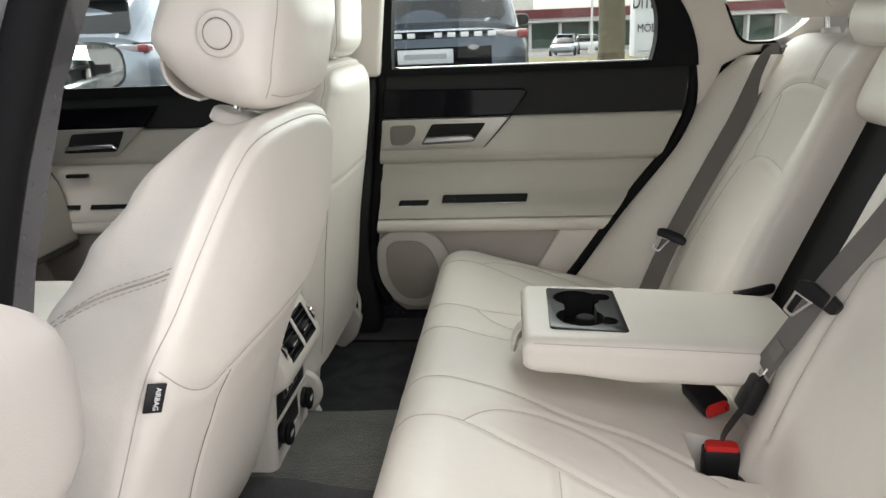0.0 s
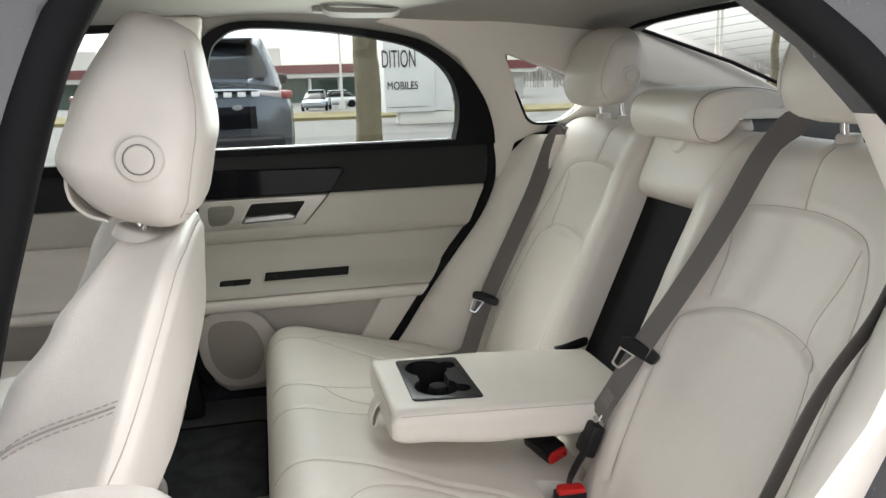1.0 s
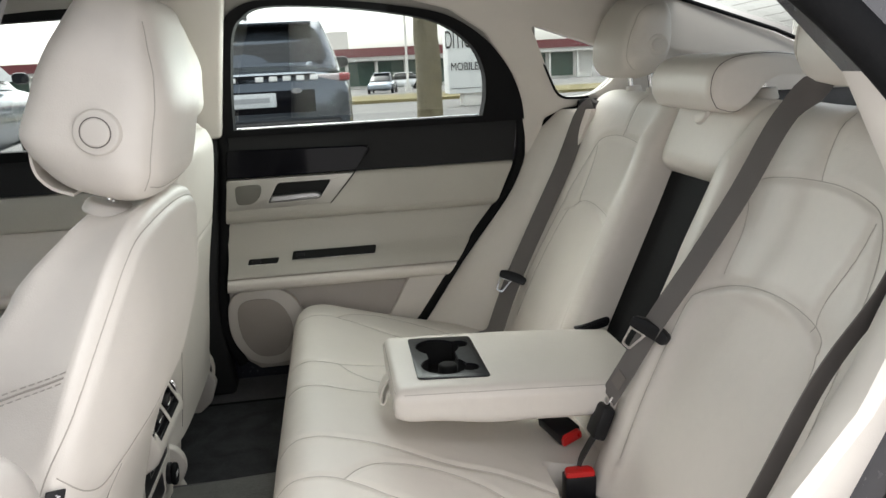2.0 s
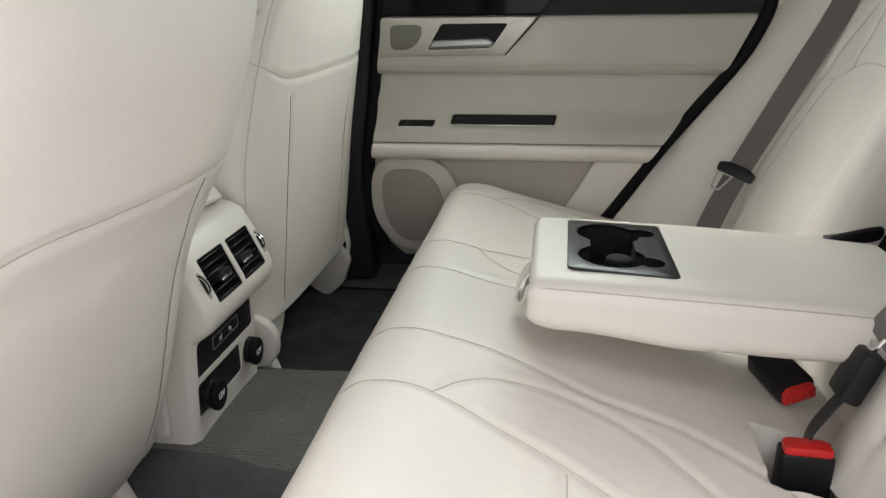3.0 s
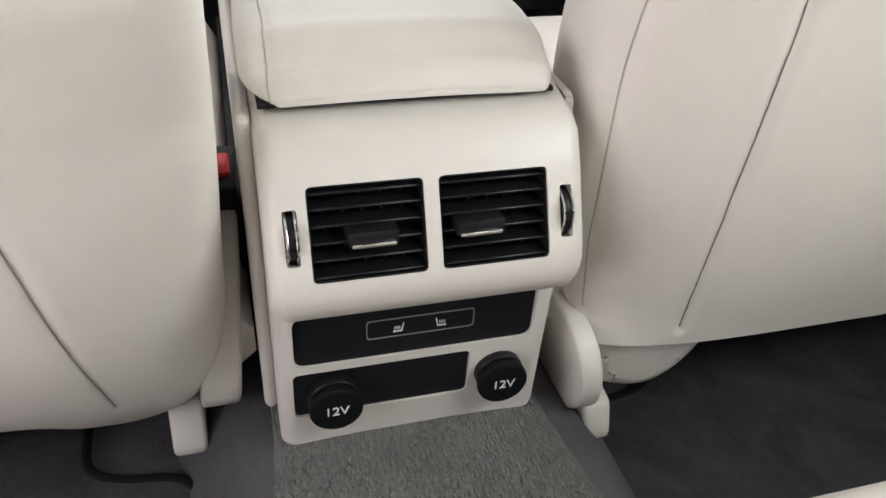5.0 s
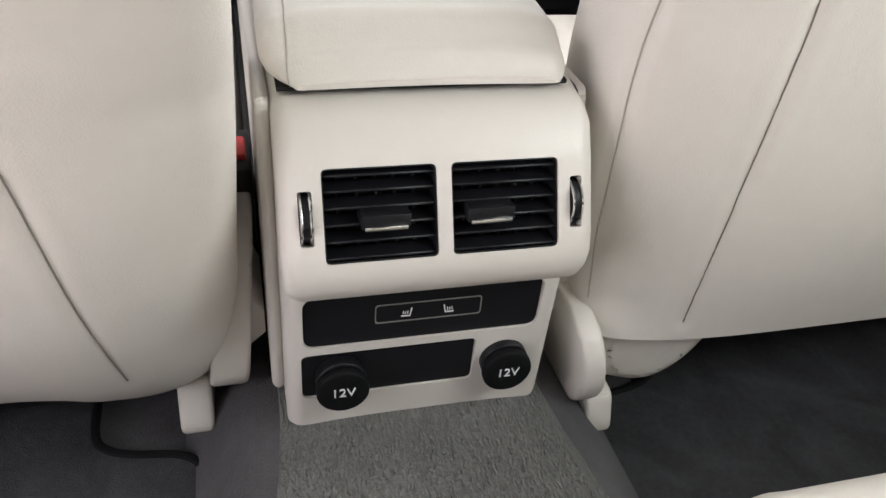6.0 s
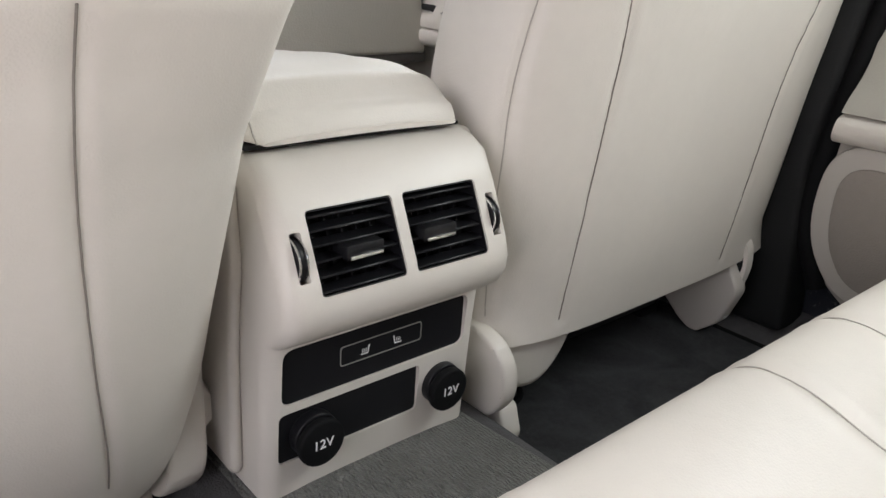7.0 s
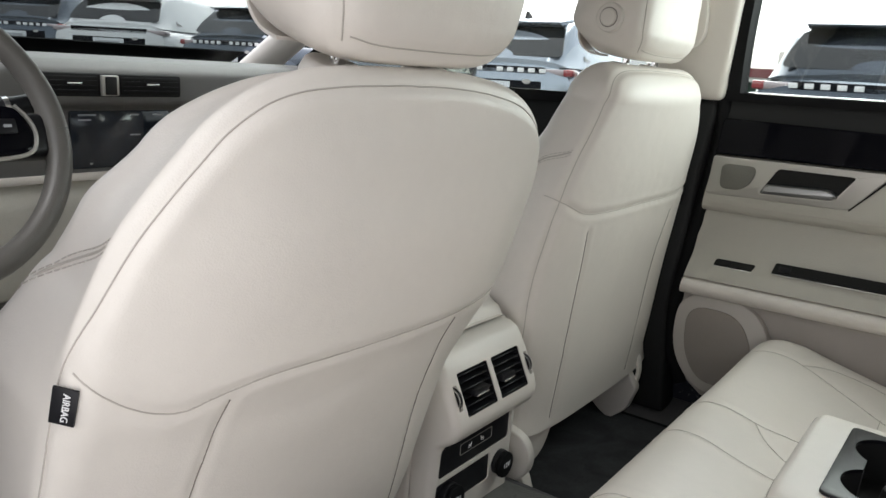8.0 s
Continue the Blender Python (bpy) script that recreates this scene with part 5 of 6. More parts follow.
def on_padding(p):
    """A strap's point, lifted out of the upholstery where it would sink in."""
    for tree in padding:
        hit = tree.ray_cast(p + back_fwd * 0.12, -back_fwd, 0.12)[0]
        if hit is not None:
            p = hit + back_fwd * 0.003
    return p


def belt(name, pts, across, label, width=0.041):
    b = thing(name, label, "seat belt", pts[-1], "rear seat belts")
    line = [on_padding(p) for p in smooth_line(pts, 0.012)]
    for k in range(4):
        line = [line[0]] + [(a + b_ * 2 + c) / 4 for a, b_, c in zip(line, line[1:], line[2:])] + [line[-1]]
    part("webbing", ribbon(line, across, width, 0.0016), webbing, b)
    return b


def tongue(b, p, d, across):
    """The black stop and the bright tongue on a strap."""
    d, across = Vector(d).normalized(), Vector(across).normalized()
    flat = d.cross(across)
    m = Matrix((across, flat, d)).transposed().to_4x4()
    m.translation = Vector(p)
    face = 0.005 if flat.dot(Vector((-0.5, -0.8, 0.3))) > 0 else -0.005
    body = part("tongue_body", moved(slab(rounded([(-0.034, -0.010), (0.034, -0.010), (0.036, 0.008), (0.018, 0.014), (-0.018, 0.014), (-0.036, 0.008)], 0.006), "y", -0.007, 0.007, 0.002), m), black_plastic, b, "black belt tongue grip")
    o, i = rounded([(-0.030, -0.044), (-0.012, -0.046), (0.003, -0.006), (-0.031, -0.006)], 0.005), rounded([(-0.0265, -0.040), (-0.0145, -0.0415), (-0.004, -0.012), (-0.027, -0.012)], 0.003)
    part("tongue_plate", moved(ring_slab(o, i, "y", face - 0.0012, face + 0.0012), m), chrome, body, "bright steel tongue")


mid_pts = [(1.10, -0.37, 1.136), (1.045, -0.31, 1.142), (0.992, -0.276, 1.098), (0.938, -0.256, 0.985), (0.878, -0.234, 0.870), (0.828, -0.200, 0.767), (0.793, -0.172, 0.680), (0.770, -0.150, 0.622)]
b = belt("centre_seat_belt", mid_pts, [Vector((0.85, 0.5, 0)).lerp(Vector((0.22, -0.95, -0.22)), min(1, max(0, (k - 5) / 7))) for k in range(len(smooth_line(mid_pts, 0.012)))], "taupe centre belt clipped into its small buckle")
tongue(b, (0.822, -0.196, 0.752), Vector((0.30, -0.18, 0.72)), (0.50, -0.80, -0.30))
dirn = Vector((0.022, 0, 0.057))
m = Matrix.Translation((0.757, -0.149, 0.582)) @ dirn.to_track_quat("Z", "X").to_matrix().to_4x4()
label_at = smooth_line(mid_pts, 0.012)
label_at = [p + Vector((-0.0016, -0.0010, 0.0010)) for p in label_at if 0.637 < p.z < 0.680]
part("woven_label", ribbon(label_at, (0.22, -0.95, -0.22), 0.024, 0.0016), piping, b, "dark woven label on the strap")
part("end_ring", tube(smooth_line([(0.774, -0.160, 0.626), (0.767, -0.156, 0.612), (0.765, -0.146, 0.609), (0.770, -0.136, 0.618)], 0.004), 0.0025, 8), chrome, b)
part("mini_buckle", moved(box(-0.012, 0.012, -0.021, 0.021, -0.032, 0.028, 0.006), m), black_plastic, b, "small black anchor buckle")
lower_pts = [(0.747, -0.149, 0.556), (0.733, -0.150, 0.535), (0.716, -0.154, 0.505), (0.712, -0.156, 0.46)]
part("anchor_strap", ribbon(smooth_line(lower_pts, 0.008), (0.2, 0.9, 0), 0.028, 0.002), black_plastic, b)

for g in (-1, 1):
    o = 0.012 if g < 0 else 0.0
    pts = [(1.04, g * 0.594, 1.040), (1.005, g * 0.596, 1.070), (0.966, g * (0.590 + o), 1.018), (0.917, g * (0.573 + o), 0.915), (0.864, g * (0.556 + o), 0.820), (0.775, g * (0.552 + o), 0.640), (0.728, g * 0.525, 0.545), (0.70, g * 0.515, 0.47)]
    b = belt("outer_seat_belt", pts, (0.86, -0.42 * g, -0.35), "taupe shoulder belt hanging beside the backrest")
    tongue(b, (0.772, g * 0.552, 0.640), (0.42, 0.25 * g, 0.87), (0.86, -0.42 * g, -0.3))


def buckle(p, d, across, label, k=1.0, long=0.088):
    b = thing("belt_buckle", label, "buckle", p, "belt buckles")
    d = Vector(d).normalized()
    across = Vector(across)
    across = (across - d * across.dot(d)).normalized()
    m = Matrix((across, d.cross(across), d)).transposed().to_4x4()
    m.translation = Vector(p)
    m = m @ Matrix.Scale(k, 4)
    part("buckle_body", moved(box(-0.029, 0.029, -0.0155, 0.0155, -long, -0.006, 0.004), m), black_plastic, b)
    cap = rounded([(-0.0265, -0.0135), (0.0265, -0.0135), (0.0265, 0.006), (0.020, 0.0135), (-0.020, 0.0135), (-0.0265, 0.006)], 0.004)
    part("release_button", moved(slab(cap, "z", -0.012, 0.0025, 0.002), m), red_plastic, b, "red release button")
    part("strap", moved(box(-0.018, 0.018, -0.002, 0.002, -0.16, -0.08), m), black_plastic, b)


buckle((0.709, -0.175, 0.506), (0.02, 0.02, 1), (1, -0.04, 0), "black belt buckle with a red button, upright", 0.92, 0.13)
buckle((0.735, -0.056, 0.503), (0.34, -0.92, -0.16), (0.92, 0.30, 0.22), "black belt buckle lying under the armrest", 0.78, 0.10)

# ---- front of the cabin ----
dash = thing("dashboard", "charcoal and ivory dashboard with vents and a dim screen", "dashboard", (-1.0, 0, 0.6))
prof = [(-0.80, 0.60), (-0.83, 0.78), (-0.86, 0.83), (-0.865, 0.945), (-0.845, 0.955), (-0.85, 0.985), (-0.86, 1.015), (-0.89, 1.035), (-1.00, 1.045), (-1.25, 1.02), (-1.38, 0.99), (-1.38, 0.60)]
part("dash_body", slab(rounded(prof, 0.012, 3), "y", -0.70, 0.70, 0.004), dash_grey, dash)
part("dash_lower", slab(rounded([(-0.795, 0.62), (-0.825, 0.775), (-0.855, 0.825), (-0.88, 0.825), (-0.86, 0.62)], 0.01, 3), "y", -0.69, 0.69, 0.004), leather_grain, dash, "ivory lower dashboard")
part("vent_recess", box(-0.858, -0.8445, -0.206, 0.080, 0.968, 1.012, 0.006), void_black, dash, "black recess round the vents")
for y0, y1 in ((-0.200, -0.100), (-0.056, 0.074)):
    v = part("dash_vent", box(-0.856, -0.842, y0, y1, 0.973, 1.007, 0.004), void_black, dash, "black dashboard vent")
    for z in (0.981, 0.989, 0.998):
        part("slat", box(-0.848, -0.839, y0 + 0.004, y1 - 0.004, z - 0.001, z + 0.001), black_plastic, v)
    part("vent_knob", box(-0.842, -0.834, (y0 + y1) / 2 - 0.014, (y0 + y1) / 2 + 0.014, 0.992, 0.996, 0.001), chrome, v)
clock = part("clock_bezel", box(-0.852, -0.837, -0.096, -0.061, 0.971, 1.009, 0.003), satin, dash)
part("clock_face", box(-0.838, -0.8345, -0.090, -0.067, 0.973, 1.007, 0.002), black_plastic, clock)
screen = part("screen", box(-0.868, -0.858, -0.15, 0.06, 0.832, 0.942, 0.004), screen_glass, dash, "dim dark navigation screen")
for y0, y1, z in ((-0.135, -0.10, 0.934), (-0.03, -0.01, 0.934), (0.02, 0.045, 0.934), (-0.135, -0.11, 0.925), (-0.03, -0.008, 0.895), (-0.115, -0.11, 0.842)):
    part("screen_print", box(-0.8578, -0.8572, y0, y1, z - 0.0015, z + 0.0015), grey_ink, screen)
part("climate_panel", box(-0.845, -0.825, -0.14, 0.14, 0.70, 0.78, 0.006), black_gloss, dash)
part("trim_strip", box(-0.846, -0.836, -0.69, 0.69, 0.814, 0.829, 0.004), leather, dash)

wheel = thing("steering_wheel", "dark grey leather steering wheel with switch pads", "steering wheel", (-0.62, -0.40, 0.93))
wm = Matrix.Translation((-0.50, -0.545, 0.945)) @ pose(0, 0, 0, 0, -22, 0)
rim = [wm @ Vector((0, 0.185 * math.cos(a), 0.185 * math.sin(a))) for a in np.linspace(0, 2 * math.pi, 73)]
wheel_leather = material("grey_wheel_leather", (0.115, 0.108, 0.098), 0.42, bump=(("cells", 0.002, 0.0002),), vary=0.1)
part("rim", tube(rim, 0.0165, 14), wheel_leather, wheel)
part("hub", moved(slab(rounded([(-0.09, -0.06), (0.09, -0.06), (0.10, 0.05), (-0.10, 0.05)], 0.03), "x", -0.06, 0.02, 0.01, 3), wm), black_plastic, wheel)
for g in (-1, 1):
    part("spoke", moved(box(-0.03, 0.005, g * 0.12 - 0.06, g * 0.12 + 0.06, -0.035, 0.025, 0.01, 3), wm), black_plastic, wheel)
    pad = part("switch_pad", moved(slab(rounded([(g * 0.06, -0.040), (g * 0.145, -0.030), (g * 0.150, -0.005), (g * 0.135, 0.030), (g * 0.06, 0.036)][::g], 0.012), "x", 0.004, 0.012, 0.002), wm), black_gloss, wheel, "glossy switch pad")
    part("pad_rim", moved(tube(smooth_line([(0.011, g * 0.06, -0.041), (0.011, g * 0.135, -0.034), (0.011, g * 0.152, -0.012), (0.011, g * 0.148, 0.012), (0.011, g * 0.133, 0.032)], 0.006), 0.0028, 8), wm), satin, pad)
    for c, q in ((0.083, 0.016), (0.083, -0.018), (0.118, 0.004)):
        part("switch_key", moved(box(0.011, 0.0145, g * c - 0.012, g * c + 0.012, q - 0.010, q + 0.010, 0.002), wm), black_plastic, pad)
        part("switch_mark", moved(box(0.0144, 0.0150, g * c - 0.005, g * c + 0.005, q - 0.002, q + 0.002), wm), grey_ink, pad)
part("spoke_lower", moved(box(-0.02, 0.004, -0.03, 0.03, -0.17, -0.05, 0.008, 3), wm), satin, wheel)
part("column", cylinder((-0.53, -0.545, 0.93), (-0.86, -0.545, 0.84), 0.05, 0.07, 24), black_plastic, wheel)
stalk = part("stalk", cylinder((-0.59, -0.50, 0.950), (-0.57, -0.345, 0.978), 0.010, 0.0145, 16, 0.003), black_plastic, wheel, "black column stalk with bright rings")
for k in (0.72, 0.94):
    p, q = Vector((-0.59, -0.50, 0.950)).lerp(Vector((-0.57, -0.345, 0.978)), k), Vector((0.02, 0.155, 0.028)).normalized() * 0.0035
    part("stalk_ring", cylinder(p - q, p + q, 0.0152, n=16), chrome, stalk)

# front right door
fd = thing("door_front", "ivory and charcoal front door trim with a satin handle bezel", "car door", (-0.5, 0.73, 0.4))
fa = lambda z: -1.25
fz = lambda z: blend(z, [(0.40, -0.12), (1.05, -0.09)])
part("belt_trim", panel_skin([(1.02, 0.755), (1.02, 0.735), (0.985, 0.722), (0.915, 0.72)], fa, fz), charcoal, fd)
part("upper_panel", panel_skin([(0.914, 0.73), (0.905, 0.716), (0.86, 0.712), (0.83, 0.712), (0.82, 0.722)], fa, fz), leather_grain, fd)
part("middle_panel", panel_skin([(0.82, 0.73), (0.80, 0.726), (0.75, 0.722), (0.715, 0.70), (0.69, 0.684), (0.672, 0.682)], fa, fz), leather, fd)
part("armrest_roll", panel_skin([(0.671, 0.69), (0.665, 0.678), (0.648, 0.676), (0.638, 0.685), (0.632, 0.71)], fa, fz), leather, fd)
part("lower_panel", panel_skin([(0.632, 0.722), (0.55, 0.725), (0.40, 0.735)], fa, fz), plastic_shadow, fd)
part("gloss_insert", slab(rounded([(-1.1, 0.975), (-0.53, 0.975), (-0.575, 0.922), (-1.1, 0.915)], 0.006), "y", 0.706, 0.72, 0.002), black_gloss, fd)
bezel = part("handle_bezel", slab(rounded([(-1.0, 0.918), (-0.575, 0.92), (-0.66, 0.845), (-1.0, 0.835)], 0.006), "y", 0.703, 0.72, 0.002), satin, fd, "satin silver handle bezel")
part("handle_recess", slab(rounded([(-0.775, 0.907), (-0.628, 0.912), (-0.655, 0.858), (-0.80, 0.856)], 0.008), "y", 0.700, 0.71, 0.002), void_black, bezel)
part("door_lever", slab(rounded([(-0.79, 0.876), (-0.66, 0.880), (-0.65, 0.866), (-0.80, 0.860)], 0.005), "y", 0.690, 0.705, 0.004), chrome, bezel)
part("seat_switch", box(-0.815, -0.755, 0.706, 0.722, 0.788, 0.798, 0.002), black_plastic, fd)
for x0, x1 in ((-0.87, -0.78), (-0.75, -0.62)):
    slot = part("switch_slot", moved(box(x0, x1, -0.003, 0.006, -0.008, 0.008, 0.003), Matrix.Translation((0, 0.694, 0.709)) @ pose(0, 0, 0, -38, 0, 0)), void_black, fd)
    part("slot_rim", moved(box(x0, x1, -0.005, 0.004, -0.011, -0.008, 0.001), Matrix.Translation((0, 0.694, 0.709)) @ pose(0, 0, 0, -38, 0, 0)), chrome, slot)
part("speaker_pod", slab(rounded([(-1.2, 0.63), (-0.96, 0.63), (-0.90, 0.47), (-0.95, 0.42), (-1.2, 0.42)], 0.05), "y", 0.700, 0.725, 0.006), plastic_ivory, fd)
fo = [(-1.25, 1.0), (-0.72, 1.30), (-0.5, 1.352), (-0.07, 1.365), (-0.07, 1.0)]
fi = [(-1.16, 1.025), (-0.72, 1.265), (-0.5, 1.318), (-0.085, 1.33), (-0.085, 1.025)]
win = part("window_frame", lean(ring_slab(fo, fi, "y", 0.71, 0.75)), black_rubber, fd)
pane = part("pane", lean(slab(fi, "y", 0.735, 0.739)), glass, win, smooth=False)
pane.visible_shadow = False
mirror = thing("door_mirror", "dark door mirror with a clear glass", "mirror", (-0.9, 0.95, 1.0))
mm = Matrix.Translation((-0.835, 0.95, 1.072)) @ pose(0, 0, 0, 0, 0, -34)
part("housing", moved(loft([[(x, a, b) for a, b in squircle(0.115 * k, 0.072 * k, 3, 40)] for x, k in ((0.0, 1), (-0.03, 0.99), (-0.07, 0.85), (-0.11, 0.5), (-0.12, 0.2))]), mm), car_paint, mirror)
part("mirror_glass", moved(loft([[(x, a, b) for a, b in squircle(0.105, 0.063, 3, 40)] for x in (-0.001, 0.003)]), mm), material("mirror_silver", (0.8, 0.82, 0.82), 0.02, 1.0), mirror)
part("arm", tube([(-0.90, 0.97, 1.03), (-0.93, 0.86, 1.01), (-0.95, 0.76, 1.0)], 0.022, 10), car_paint, mirror)

# left rear door, standing wide open
od = thing("door_rear_open", "open rear door with a padded ivory belt roll, its shade put into the colour", "car door", (0.08, -1.4, 0.4))
rows = []
for y, k in ((-0.945, 0.35), (-0.948, 0.6), (-0.956, 0.82), (-0.97, 0.95), (-0.99, 1.0), (-1.2, 1.0), (-1.5, 1.0), (-1.85, 1.0), (-1.87, 0.8)):
    rows.append([(0.140 + a * (0.55 + 0.45 * k), y + 0.027, 0.966 + b * k) for a, b in squircle(0.048, 0.058, 3.2, 32)])
# an ivory roll; the greyer colour holds the shade it lies in
part("belt_roll", loft(rows), plastic_shadow, od, "rounded ivory belt roll in a colour darkened for shade")
part("inner_panel", box(0.06, 0.125, -1.86, -0.97, 0.42, 0.90, 0.02, 3), leather_grain, od)
part("outer_skin", box(0.0, 0.058, -1.9, -0.86, 0.30, 1.0, 0.02, 3), car_paint, od)
fo = [(-1.88, 1.0), (-1.45, 1.36), (-1.0, 1.36), (-0.90, 1.0)]
fi = [(-1.80, 1.02), (-1.43, 1.32), (-1.03, 1.32), (-0.95, 1.02)]
wf = part("window_frame", ring_slab(fo, fi, "x", 0.01, 0.05), black_rubber, od)
part("pane", slab(fi, "x", 0.028, 0.032), glass, wf, smooth=False).visible_shadow = False
part("hinge", box(-0.02, 0.05, -0.87, -0.80, 0.55, 0.62, 0.01), black_plastic, od)

# grab handle, mats
grab = thing("grab_handle", "grey-beige roof grab handle, folded up", "handle", (0.48, 0.55, 1.36))
gl = smooth_line([(0.385, 0.545, 1.385), (0.40, 0.530, 1.366), (0.43, 0.522, 1.360), (0.53, 0.522, 1.358), (0.56, 0.530, 1.362), (0.575, 0.545, 1.380)], 0.008)
part("grip", ribbon(gl, (0, 0.9, -0.4), 0.024, 0.012), headlining, grab)
for x in (0.388, 0.572):
    part("mount", box(x - 0.018, x + 0.018, 0.53, 0.565, 1.362, 1.392, 0.006), headlining, grab)


def floor_mat(side, label):
    """A mat with a notch round the end of the seat rail; its outline is for the car's right."""
    mat = thing("floor_mat", label, "mat", (0.0, 0.4 * side, 0.33), "floor mats")
    o = rounded([(-0.45, 0.64), (0.19, 0.64), (0.19, 0.180), (-0.045, 0.180), (-0.066, 0.198), (-0.074, 0.255), (-0.092, 0.278), (-0.45, 0.285)], 0.022, 6)
    o = [(x, y * side) for x, y in o][::side]
    part("mat_top", slab(o, "z", 0.329, 0.337, 0.0), mat_cloth, mat)
    part("edging", tube([(p[0], p[1], 0.3365) for p in [*o, o[0]]], 0.0042, 8), black_rubber, mat)


floor_mat(-1, "black pile floor mat with a raised rubber edge")
floor_mat(1, "black pile floor mat with a raised rubber edge")

# ---- outside ----
# added, never in view: a wall that holds back low light from the left
structure("wall_light_screen", box(-40, 40, -7.3, -7.0, -0.05, 2.6), material("grey_light_screen", (0.25, 0.245, 0.235), 0.85, vary=0.15, vary_scale=0.8), "plain grey wall added unseen behind the camera to cut low skylight", "wall", smooth=False)


def ground_z(x, y):
    return -0.016 * max(0, y - 9) + 0.012 * min(max(0, -x), 15) + 0.02 * min(max(0, -x - 5), 15)


gb = bmesh.new()
xs = [-400, -200, -100, -60, -40, -25, -15, -8, -4, 0, 4, 8, 15, 25, 40, 60, 100, 200, 400]
ys = [-400, -150, -60, -30, -10, 0, 2, 5, 7, 10, 14, 18, 22, 26, 30, 36, 44, 52, 62, 75, 90, 130, 220, 400]
gv = [[gb.verts.new((x, y, ground_z(x, min(y, 90)))) for y in ys] for x in xs]
for i in range(len(xs) - 1):
    for j in range(len(ys) - 1):
        gb.faces.new((gv[i][j], gv[i + 1][j], gv[i + 1][j + 1], gv[i][j + 1]))
asphalt = material("pale_worn_asphalt", (0.16, 0.155, 0.15), 0.85, bump=(("noise", 0.02, 0.003),), vary=0.3, vary_scale=0.5)
grass = material("winter_grass", (0.20, 0.165, 0.06), 0.95, bump=(("noise", 0.05, 0.03),), vary=0.4, vary_scale=1.2)
structure("ground", gb, asphalt, "pale grey asphalt car park and road", "ground")


def strip(name, y0, y1, mat, label, lift, x0=-120, x1=120):
    bm = bmesh.new()
    n = 30
    f = [(bm.verts.new((x, y0, ground_z(x, y0) + lift)), bm.verts.new((x, y1, ground_z(x, y1) + lift)), bm.verts.new((x, y1, ground_z(x, y1) - 0.1)), bm.verts.new((x, y0, ground_z(x, y0) - 0.1))) for x in np.linspace(x0, x1, n)]
    for a, b in zip(f, f[1:]):
        for k in range(4):
            bm.faces.new((a[k], a[(k + 1) % 4], b[(k + 1) % 4], b[k]))
    bmesh.ops.recalc_face_normals(bm, faces=bm.faces)
    return structure(name, bm, mat, label, "grass" if mat is grass else "kerb")


strip("grass_verge", 32, 43, grass, "strip of dry winter grass", 0.12)
strip("grass_verge_near", 10.5, 13.5, grass, "narrow planted strip of dry grass", 0.10, 1.2, 60)

paints = {
    "dark": material("slate_paint", (0.092, 0.107, 0.128), 0.18, 0.8, coat=0.4, spec=0.4),
    "silver": material("pale_silver_paint", (0.36, 0.40, 0.45), 0.22, 0.6, coat=0.6),
    "white": material("white_paint", (0.62, 0.63, 0.64), 0.25, 0.0, coat=0.4),
}
lamp_red = material("red_lamp_lens", (0.26, 0.030, 0.035), 0.08, coat=1.0)
lamp_clear = material("pale_lamp_lens", (0.35, 0.30, 0.31), 0.1, coat=0.8)
plate_mat = material("pale_number_plate", (0.62, 0.64, 0.66), 0.5)


